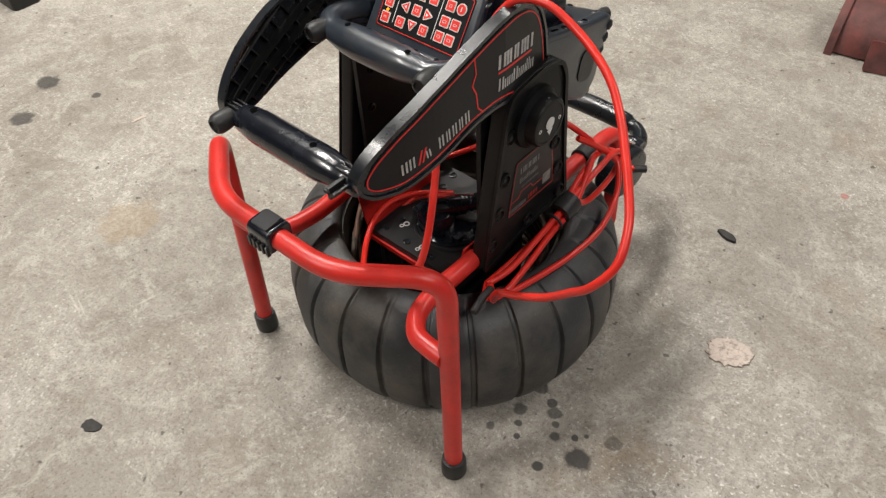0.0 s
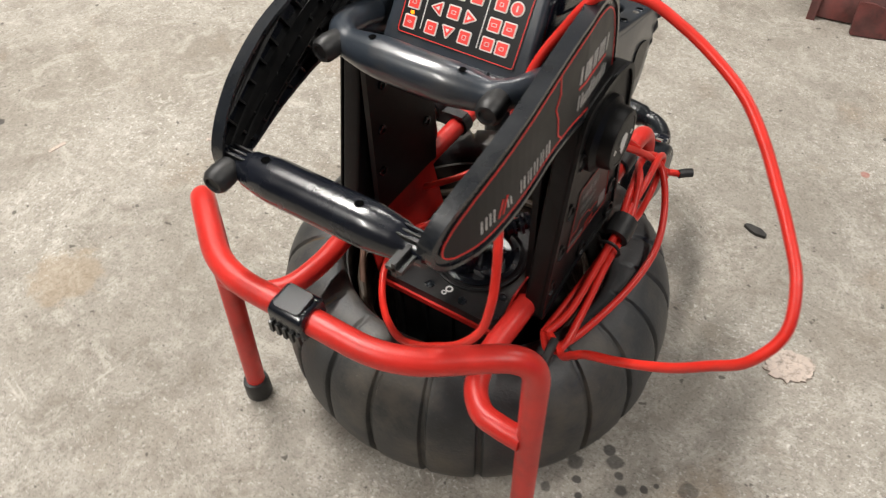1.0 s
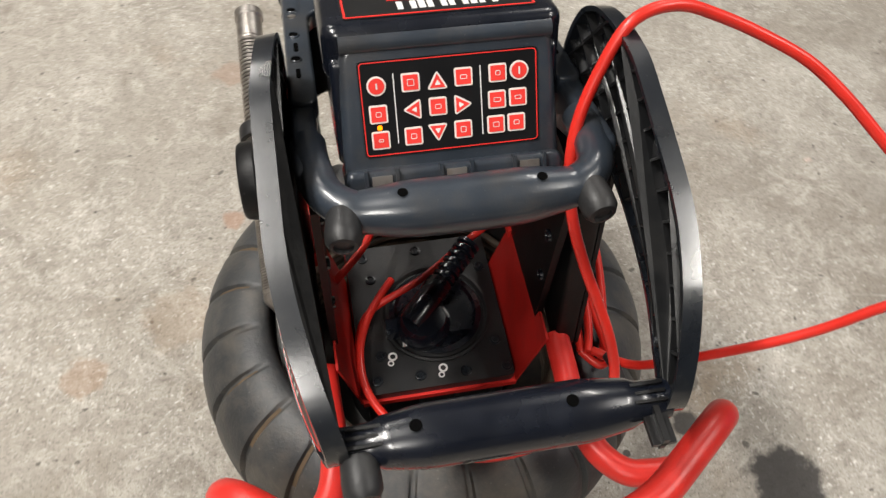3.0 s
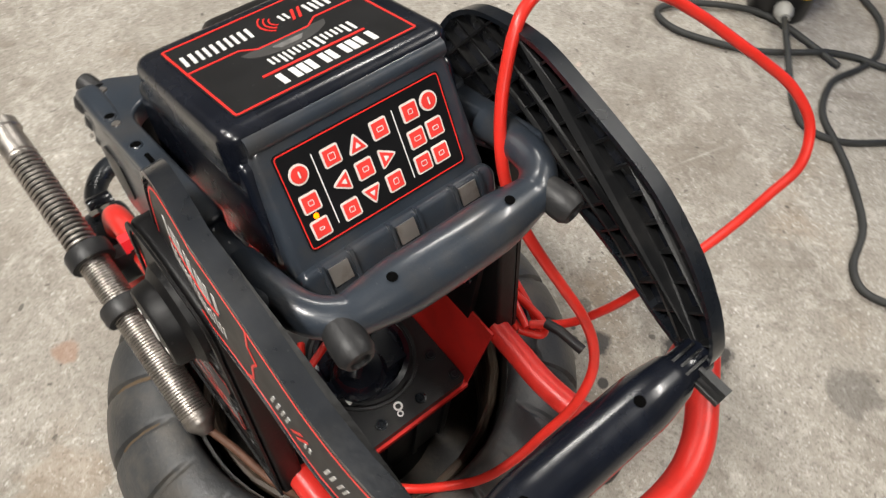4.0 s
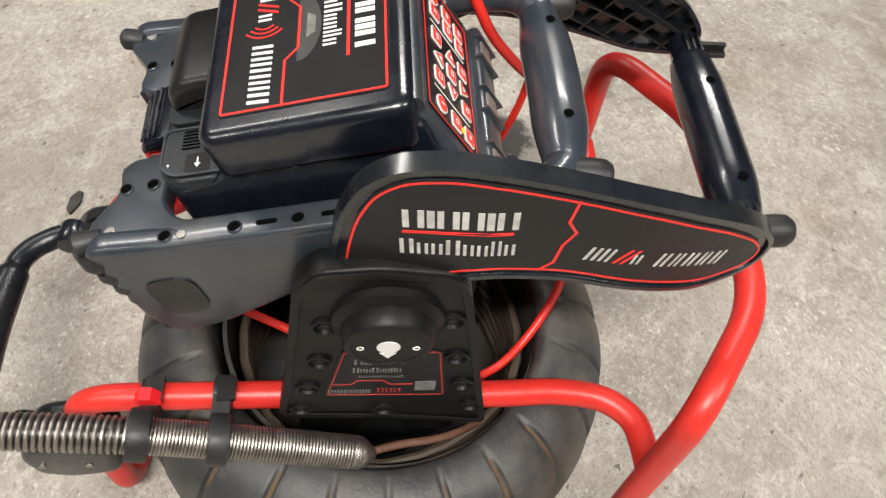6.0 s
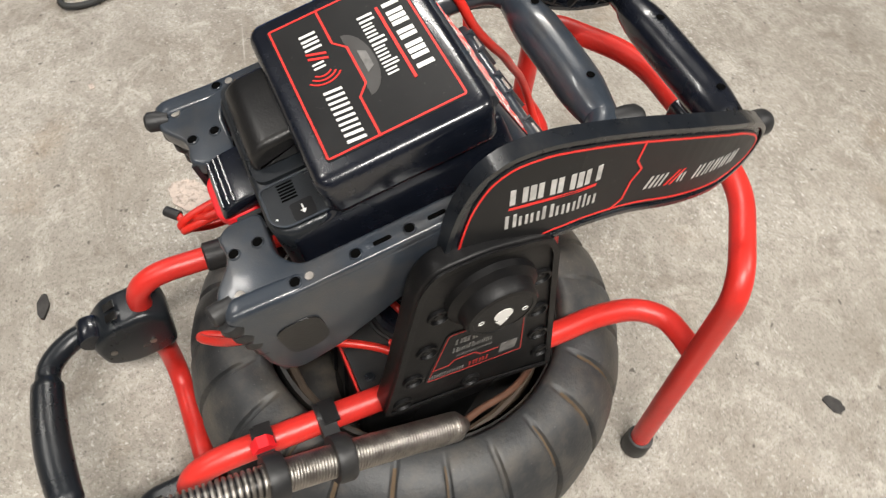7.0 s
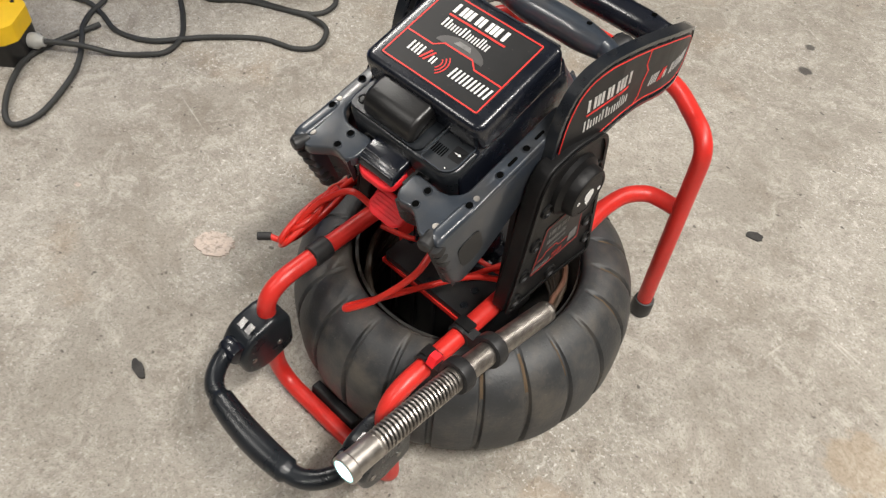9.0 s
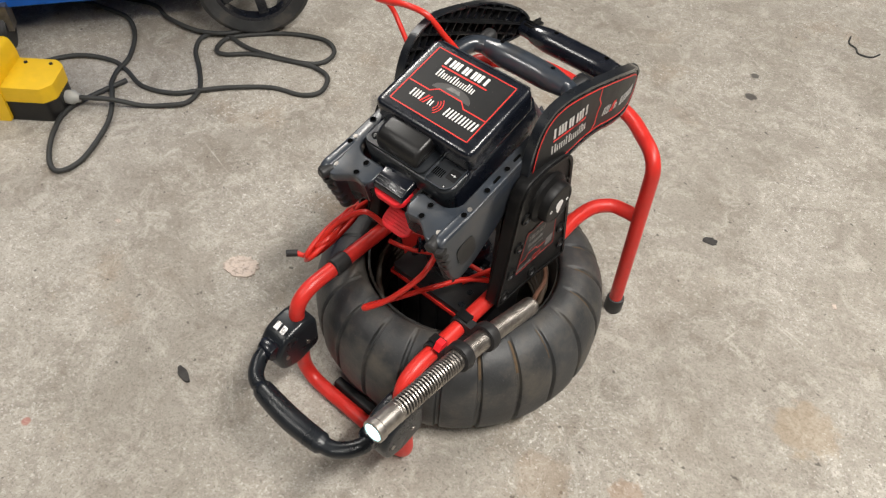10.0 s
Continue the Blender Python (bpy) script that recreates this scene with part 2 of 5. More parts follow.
OIL = (0.045, 0.042, 0.04)
STAINS = [
    (0.339, -0.116, 0.02, 0.9, OIL), (0.3, -0.163, 0.008, 0.95, OIL), (0.29, -0.107, 0.009, 0.8, OIL), (0.28, -0.088, 0.007, 0.8, OIL), (0.269, -0.074, 0.011, 0.75, OIL),
    (0.254, -0.061, 0.008, 0.8, OIL), (0.366, -0.059, 0.013, 0.55, OIL), (0.223, -0.101, 0.011, 0.7, OIL), (0.235, -0.123, 0.006, 0.85, OIL), (0.247, -0.142, 0.005, 0.85, OIL),
    (0.205, -0.153, 0.007, 0.7, OIL), (0.316, -0.089, 0.005, 0.85, OIL), (0.328, -0.076, 0.005, 0.8, OIL), (0.443, -0.214, 0.05, 0.92, OIL), (-0.067, -1.2, 0.013, 0.8, OIL),
    (-0.242, 0.312, 0.018, 0.45, (0.36, 0.17, 0.09)), (0.418, 0.679, 0.008, 0.6, (0.4, 0.1, 0.07)), (0.575, -0.391, 0.04, 0.45, OIL), (-1.211, -0.101, 0.03, 0.85, OIL),
    (-1.12, -0.215, 0.028, 0.8, OIL), (-1.067, -0.058, 0.012, 0.85, OIL), (-0.1, -1.106, 0.016, 0.85, OIL), (0.248, -0.55, 0.009, 0.95, OIL), (0.223, -0.049, 0.012, 0.7, OIL),
    (-0.325, 0.149, 0.05, 0.3, (0.3, 0.2, 0.12)), (-0.448, 0.079, 0.03, 0.35, (0.32, 0.17, 0.08)), (-0.627, -0.252, 0.06, 0.3, (0.36, 0.24, 0.12)), (-0.237, 0.634, 0.03, 0.35, (0.3, 0.16, 0.1)),
   
]
SCRATCHES = [(-0.517, -0.436, -13, 0.076, 0.004), (-0.515, -0.438, 2, 0.032, 0.003), (-0.426, -0.348, 78, 0.046, 0.003), (0.728, 0.023, 167, 0.098, 0.003), (-0.271, -1.169, 118, 0.142, 0.0025), (-0.505, -0.431, 164, 0.064, 0.002), (0.516, -0.043, 145, 0.051, 0.005)]
CONCRETE = concrete()


# ---- mesh helpers ----
def part(name, bm, mat, parent=None, label="", smooth=True, bevel=0.0):
    if bevel:
        bmesh.ops.bevel(bm, geom=[e for e in bm.edges if len(e.link_faces) == 2 and e.calc_face_angle(0) > 0.5],
                        offset=bevel, segments=2, affect="EDGES", profile=0.6, clamp_overlap=True)
    bmesh.ops.recalc_face_normals(bm, faces=bm.faces)
    me = bpy.data.meshes.new(name)
    bm.to_mesh(me)
    bm.free()
    if smooth:
        me.polygons.foreach_set("use_smooth", [True] * len(me.polygons))
        me.set_sharp_from_angle(angle=radians(38))
    me.materials.append(mat)
    ob = new(name, me)
    if parent is not None:
        ob.parent = parent
    if label:
        tagged(ob, label)
    return ob


def thing(name, label, category, group="", at=None):
    ob = new(name)
    ob.empty_display_size = 0.05
    if at is not None:
        ob.matrix_world = at
    return tagged(ob, label, category, group)


def box(x0, x1, y0, y1, z0, z1, bm=None, m=None):
    bm = bm or bmesh.new()
    v = [bm.verts.new(Vector((x, y, z)) if m is None else m @ Vector((x, y, z))) for x in (x0, x1) for y in (y0, y1) for z in (z0, z1)]
    for f in ((0, 1, 3, 2), (4, 6, 7, 5), (0, 4, 5, 1), (2, 3, 7, 6), (0, 2, 6, 4), (1, 5, 7, 3)):
        bm.faces.new([v[i] for i in f])
    return bm


def fillet(points, radius, steps=8):
    """A polyline with its inner corners rounded."""
    pts = [Vector(p) for p in points]
    out = [pts[0]]
    for a, b, c in zip(pts, pts[1:], pts[2:]):
        u, w = (a - b), (c - b)
        r = min(radius, u.length * 0.49, w.length * 0.49)
        p, q = b + u.normalized() * r, b + w.normalized() * r
        for i in range(steps + 1):
            t = i / steps
            out.append(p * (1 - t) ** 2 + b * 2 * t * (1 - t) + q * t * t)
    out.append(pts[-1])
    return out


def spline(points, steps=8, closed=False):
    """A smooth curve through the points."""
    p = [Vector(q) for q in points]
    out = []
    for i in range(len(p) - 1):
        p0, p1, p2, p3 = p[max(i - 1, 0)], p[i], p[i + 1], p[min(i + 2, len(p) - 1)]
        for k in range(steps):
            t = k / steps
            out.append(0.5 * (2 * p1 + (p2 - p0) * t + (2 * p0 - 5 * p1 + 4 * p2 - p3) * t * t + (3 * p1 - p0 - 3 * p2 + p3) * t ** 3))
    out.append(p[-1])
    return out


def sweep(path, radius, sides=14, bm=None, caps=True, squash=1.0):
    """A round bar along a path; radius is a number or one per point."""
    bm = bm or bmesh.new()
    path = [Vector(p) for p in path]
    radii = radius if isinstance(radius, (list, tuple)) else [radius] * len(path)
    tang = [(path[min(i + 1, len(path) - 1)] - path[max(i - 1, 0)]).normalized() for i in range(len(path))]
    up = Vector((0, 0, 1)) if abs(tang[0].z) < 0.9 else Vector((0, 1, 0))
    side = tang[0].cross(up).normalized()
    rings = []
    for p, t, r in zip(path, tang, radii):
        side = (side - t * side.dot(t)).normalized()
        top = side.cross(t)
        rings.append([bm.verts.new(p + r * (math.cos(a) * side + squash * math.sin(a) * top)) for a in [2 * math.pi * k / sides for k in range(sides)]])
    for a, b in zip(rings, rings[1:]):
        for k in range(sides):
            bm.faces.new((a[k], a[(k + 1) % sides], b[(k + 1) % sides], b[k]))
    if caps:
        bm.faces.new(rings[0][::-1])
        bm.faces.new(rings[-1])
    return bm


def lathe(profile, m=None, sides=32, bm=None, closed=False):
    """A turned shape from (r, z) pairs about z, placed by m."""
    bm = bm or bmesh.new()
    m = m or Matrix()
    rings = []
    for r, z in profile:
        if r < 1e-6:
            rings.append([bm.verts.new(m @ Vector((0, 0, z)))])
        else:
            rings.append([bm.verts.new(m @ Vector((r * math.cos(a), r * math.sin(a), z))) for a in [2 * math.pi * k / sides for k in range(sides)]])
    pairs = list(zip(rings, rings[1:])) + ([(rings[-1], rings[0])] if closed else [])
    for a, b in pairs:
        for k in range(sides):
            j = (k + 1) % sides
            if len(a) == 1 and len(b) > 1:
                bm.faces.new((a[0], b[j], b[k]))
            elif len(b) == 1 and len(a) > 1:
                bm.faces.new((a[k], a[j], b[0]))
            elif len(a) > 1:
                bm.faces.new((a[k], a[j], b[j], b[k]))
    return bm


def prism(outline, lo, hi, axis="x", bm=None, m=None, soft=0.0):
    """A flat outline of (a, b) pairs made solid between lo and hi along an axis, its rims rounded by soft."""
    bm = bm or bmesh.new()
    place = {"x": lambda a, b, c: Vector((c, a, b)), "y": lambda a, b, c: Vector((a, c, b)), "z": lambda a, b, c: Vector((a, b, c))}[axis]
    put = (lambda q: q) if m is None else (lambda q: m @ q)
    layers = [(outline, lo), (outline, hi)]
    if soft:
        steps = [radians(90 * k / 4) for k in range(5)]
        start = [(shrink(outline, soft * (1 - math.cos(a))) if a else outline, lo + soft * (1 - math.sin(a))) for a in reversed(steps)]
        layers = start + [(o, hi - (c - lo)) for o, c in reversed(start)]
    loops = [[bm.verts.new(put(place(a, b, c))) for a, b in o] for o, c in layers]
    bm.faces.new(loops[0])
    bm.faces.new(loops[-1][::-1])
    for f, g in zip(loops, loops[1:]):
        for i in range(len(f)):
            j = (i + 1) % len(f)
            bm.faces.new((f[i], g[i], g[j], f[j]))
    return bm


def rounded(x0, x1, y0, y1, r, steps=5):
    out = []
    for cx, cy, a0 in ((x1 - r, y1 - r, 0), (x0 + r, y1 - r, 90), (x0 + r, y0 + r, 180), (x1 - r, y0 + r, 270)):
        for k in range(steps + 1):
            a = radians(a0 + 90 * k / steps)
            out.append((cx + r * math.cos(a), cy + r * math.sin(a)))
    return out


def outline2(points, r, steps=5):
    """A closed flat outline with rounded corners."""
    n = len(points)
    out = []
    for i in range(n):
        a, b, c = (Vector((*points[j % n], 0)) for j in (i - 1, i, i + 1))
        u, w = a - b, c - b
        d = min(r, u.length * 0.45, w.length * 0.45)
        p, q = b + u.normalized() * d, b + w.normalized() * d
        for k in range(steps + 1):
            t = k / steps
            v = p * (1 - t) ** 2 + b * 2 * t * (1 - t) + q * t * t
            out.append((v.x, v.y))
    return out


def shrink(outline, d):
    """The outline moved inwards by d (for outlines that run round once)."""
    n = len(outline)
    area = sum(outline[i][0] * outline[(i + 1) % n][1] - outline[(i + 1) % n][0] * outline[i][1] for i in range(n))
    s = 1 if area > 0 else -1
    out = []
    for i in range(n):
        a, b, c = outline[i - 1], outline[i], outline[(i + 1) % n]
        e1, e2 = Vector((b[0] - a[0], b[1] - a[1])), Vector((c[0] - b[0], c[1] - b[1]))
        if e1.length < 1e-9 or e2.length < 1e-9:
            e1 = e2 = e1 if e1.length > e2.length else e2
        e1.normalize(), e2.normalize()
        nrm = Vector((-e1.y - e2.y, e1.x + e2.x))
        nrm = nrm.normalized() * s
        k = max(0.5, nrm.dot(Vector((-e1.y, e1.x)) * s))
        out.append((b[0] + nrm.x * d / k, b[1] + nrm.y * d / k))
    return out


def band(outline, width, lo, hi, axis="x", m=None, bm=None):
    """A closed rim of the given width that follows an outline."""
    bm = bm or bmesh.new()
    inner = shrink(outline, width)
    place = {"x": lambda a, b, c: Vector((c, a, b)), "y": lambda a, b, c: Vector((a, c, b)), "z": lambda a, b, c: Vector((a, b, c))}[axis]
    put = (lambda q: q) if m is None else (lambda q: m @ q)
    rings = [[bm.verts.new(put(place(a, b, c))) for a, b in o] for o, c in ((outline, lo), (outline, hi), (inner, hi), (inner, lo))]
    n = len(outline)
    for a, b in zip(rings, rings[1:] + rings[:1]):
        for i in range(n):
            bm.faces.new((a[i], a[(i + 1) % n], b[(i + 1) % n], b[i]))
    return bm


def along(a, b):
    """A pose whose z runs from a to b, at a."""
    a, b = Vector(a), Vector(b)
    return Matrix.Translation(a) @ (b - a).to_track_quat("Z", "Y").to_matrix().to_4x4()


def glyph_bars(x, y, w, h, slant):
    """Plain upright bars that fill the space of one character: one bar for a narrow one, two for a wide one."""
    def bar(a, b):
        return [(a, y), (b, y), (b + slant * h, y + h), (a + slant * h, y + h)]
    if w < 0.4 * h:
        return [bar(x, x + w)]
    q = 0.3 * w
    return [bar(x, x + q), bar(x + w - q, x + w)]


def word(parent, name, m, x0, y0, height, widths, mat, gap=0.18, slant=0.0, thick=0.0004):
    """A row of plain upright bars the size of a line of lettering, lying on the plane of m."""
    bm = bmesh.new()
    x = x0
    for w in widths:
        w, tall = w if isinstance(w, tuple) else (w, 1.0)
        for o in glyph_bars(x, y0, w * height, height * tall, slant):
            prism(o, 0, thick, "z", bm, m)
        x += (w + gap) * height
    return part(name, bm, mat, parent, smooth=False)


MIXED = (0.58, (0.46, 0.72), (0.46, 0.72), 0.58, (0.44, 0.72), (0.44, 0.72), (0.42, 1.0), (0.44, 0.72))


# ---- the setting ----
floor = part("floor", box(-6, 6, -6, 6, -0.1, 0.0), CONCRETE, smooth=False)
tagged(floor, "worn grey concrete workshop floor with oil stains", "floor", kind="structure")
for nm, b in (("wall_north", (-6, 6, 6, 6.15, 0, 3.6)), ("wall_south", (-6, 6, -6.15, -6, 0, 3.6)), ("wall_east", (6, 6.15, -6.15, 6.15, 0, 3.6)), ("wall_west", (-6.15, -6, -6.15, 6.15, 0, 3.6))):
    tagged(part(nm, box(*b), WALL, smooth=False), "plain grey painted workshop wall", "wall", kind="structure")
CEILING = material("painted_ceiling", (0.2, 0.21, 0.23), 0.8, vary=0.08, scale=3)
tagged(part("ceiling", box(-6.15, 6.15, -6.15, 6.15, 3.6, 3.7), CEILING, smooth=False), "plain pale workshop ceiling", "ceiling", kind="structure")

# ---- the drum with its tyre ----
reel = thing("pipe_inspection_reel", "red tubular pipe inspection reel with black tyre drum on concrete", "cable reel")


def tyre_mesh(lugs=24, per=26):
    # a full, rounded section: superellipse outside, beaded rim inside
    prof = []
    for i in range(17):
        th = radians(-86 + 164 * i / 16)
        c, sn = abs(math.cos(th)) ** 0.823, math.copysign(abs(math.sin(th)) ** 0.823, th)
        prof.append((0.176 + 0.0877 * c, 0.1117 * (1 + sn)))
    prof += [(0.187, 0.2228), (0.181, 0.2215), (0.177, 0.218), (0.174, 0.21), (0.173, 0.15), (0.173, 0.07)]
    nseg = lugs * per
    bm = bmesh.new()
    rings = []
    for i, (r, z) in enumerate(prof):
        ring = []
        # grooves run from the shoulder of the top face down the tread
        s = 0.0 if (i < 4 or i > 16) else (1.0 if 5 < i < 15 else 0.6)
        for k in range(nseg):
            u = (k / per) % 1.0
            d = min(u, 1 - u) * per
            g = s * (0.0062 if d < 1.1 else (0.0005 if d < 2.1 else 0.0))
            puff = 0.0016 * math.sin(math.pi * u) ** 0.5 * s + (0.0012 if i == 7 else 0.0)
            a = 2 * math.pi * k / nseg + radians(2.0)
            if z > 0.205 and 10 < i:
                ring.append(bm.verts.new((r * math.cos(a), r * math.sin(a), z - g + puff)))
            else:
                ring.append(bm.verts.new(((r - g + puff) * math.cos(a), (r - g + puff) * math.sin(a), z)))
        rings.append(ring)
    dusty = []
    for i, (a, b) in enumerate(zip(rings, rings[1:])):
        for k in range(nseg):
            j = (k + 1) % nseg
            f = bm.faces.new((a[k], a[j], b[j], b[k]))
            if 11 < i < 16 and (k % per in (0, per - 1)) and 6 < k // per < 18 and (k // per) % 5 not in (1, 2):
                dusty.append(f)
    for f in dusty:
        f.material_index = 1
    return bm


tyre = part("tyre", tyre_mesh(), RUBBER, reel, "worn black ribbed rubber tyre round the cable drum")
tyre.location = (-0.001, 0.006, 0)
tyre.data.materials.append(GROOVE)
drum = part("drum", lathe([(0.0, 0.02), (0.172, 0.02), (0.1725, 0.2), (0.168, 0.2), (0.168, 0.03), (0.0, 0.03)], sides=64), DRUM, reel, "black moulded drum inside the tyre")
part("hub", lathe([(0.0, 0.03), (0.1, 0.03), (0.085, 0.06), (0.075, 0.15), (0.0, 0.15)], sides=40), MATTE, reel)
# push rod wound in the drum
turns = []
for i in range(7 * 28 + 1):
    a = 2 * math.pi * i / 28
    turns.append((0.156 * math.cos(a) - 0.004 * math.sin(3 * a), 0.156 * math.sin(a), 0.045 + 0.018 * i / 28 + 0.004 * math.sin(2 * a + 1)))
part("push_rod_coil", sweep(turns, 0.0055, 8), ROD_SHADED, reel, "brown fibreglass push rod wound inside the drum")

# ---- red tube frame ----
R_TUBE = 0.013
front = [(-0.2105, -0.245, 0.02), (-0.203, -0.232, 0.408), (-0.1, -0.31, 0.409), (0.1, -0.31, 0.41), (0.203, -0.233, 0.407), (0.2105, -0.245, 0.02)]
part("front_tube", sweep(fillet(front, 0.042, 10), R_TUBE, 20), RED, reel, "bright red powder-coated front tube, lightly scuffed")
for s in (-1, 1):
    foot = part("rubber_foot", lathe([(0.0, 0.0), (0.0165, 0.0), (0.0185, 0.004), (0.018, 0.03), (0.0165, 0.036), (0.0125, 0.037)], pose(s * 0.2105, -0.245, 0), 24), CAP, reel)
    side = [(s * 0.121, -0.084, 0.263), (s * 0.12, -0.12, 0.262), (s * 0.119, -0.165, 0.262), (s * 0.127, -0.208, 0.262), (s * 0.148, -0.234, 0.263), (s * 0.173, -0.24, 0.264), (s * 0.2, -0.241, 0.264)]
    part("side_tube", sweep(spline(side, 10), R_TUBE, 18), RED, reel)
rear = [(-0.117, 0.05, 0.26), (-0.117, 0.296, 0.258), (-0.128, 0.286, 0.014), (0.128, 0.286, 0.014), (0.113, 0.296, 0.258), (0.113, 0.05, 0.26)]
part("rear_tube", sweep(fillet(rear, 0.055, 10), R_TUBE, 20), RED, reel, "bright red bent rear tube with rubber skids")
part("rubber_skid", prism(outline2([(0.25, 0.0), (0.288, 0.0), (0.28, 0.008), (0.272, 0.012), (0.27, 0.027), (0.254, 0.027)], 0.004), -0.025, 0.068, "x", soft=0.003), CAP, reel, "long black rubber skid under the rear tube")
# front clip on the bar
part("bar_clip", prism(outline2([(-0.0185, -0.015), (0.018, -0.015), (0.018, 0.012), (0.012, 0.0175), (-0.012, 0.0175), (-0.0185, 0.012)], 0.005), -0.0195, 0.0195, "x", None, pose(-0.004, -0.309, 0.41), soft=0.003), GLOSS, reel, "black plastic clip with a shiny top on the front bar")
part("clip_plate", prism(rounded(-0.0145, 0.0145, -0.0125, 0.0125, 0.003, 3), -0.002, 0.0025, "z", None, pose(-0.004, -0.31, 0.4275, 6.6, -4.6)), SHINY, reel, "shiny flat clip plate")
for i in range(5):
    part("clip_rib", box(-0.0215 + 0.0078 * i, -0.0175 + 0.0078 * i, -0.3305, -0.326, 0.394, 0.408), MATTE, reel, bevel=0.001)
part("tube_band", lathe([(0.0135, -0.016), (0.0165, -0.014), (0.0165, 0.014), (0.0135, 0.016)], along((0.113, 0.196, 0.26), (0.113, 0.22, 0.26)), 20), CAP, reel, "black tape band round the rear tube")

# ---- rear carry handle ----
for s in (-1, 1):
    mount = part("handle_mount", prism(outline2([(0.268, 0.128), (0.318, 0.114), (0.353, 0.125), (0.36, 0.17), (0.338, 0.2), (0.293, 0.21), (0.268, 0.196)], 0.014), s * 0.12 - 0.026, s * 0.12 + 0.026, "x", soft=0.009), DARKGREY, reel, "satin black handle mount clamped on the rear tube")
    for dx in (-0.011, 0.004):
        part("silver_badge", box(s * 0.12 + dx - 0.005, s * 0.12 + dx + 0.005, -0.008, 0.006, 0, 0.0025, None, pose(0, 0.328, 0.2055, -27)), SILVER, mount, bevel=0.0008)
    for dy in (0.005, 0.05):
        part("screw", lathe([(0.004, 0), (0.004, 0.0015), (0, 0.002)], pose(s * 0.12 - 0.0262, 0.29 + dy, 0.156, 0, -90), 10), STEEL, mount)
    part("hinge_boss", lathe([(0.0, -0.016), (0.014, -0.015), (0.016, -0.01), (0.016, 0.01), (0.014, 0.015), (0.0, 0.016)], pose(s * 0.116, 0.356, 0.178, 0, 90), 20), GLOSS, mount)
hp = [(0.12, 0.345, 0.18), (0.117, 0.375, 0.174), (0.098, 0.402, 0.172), (0.07, 0.412, 0.172), (0.0, 0.418, 0.172), (-0.068, 0.414, 0.172), (-0.096, 0.403, 0.172), (-0.116, 0.376, 0.174), (-0.12, 0.345, 0.18)]
hpath = spline(hp, 8)
part("carry_handle", sweep(hpath, [0.0132 + (0.0058 if abs(p.x) < 0.072 else 0.0) * (1 - 0.35 * (p.x / 0.072) ** 2) for p in hpath], 20), DARKGREY, reel, "satin black rear carry handle with bulging grip")

# ---- side plates, dials and their stickers ----
plate_outline = outline2([(-0.094, 0.247), (0.005, 0.266), (0.1, 0.27), (0.09, 0.34), (0.075, 0.49), (0.062, 0.514), (0.016, 0.521), (-0.038, 0.513), (-0.049, 0.494)], 0.014)


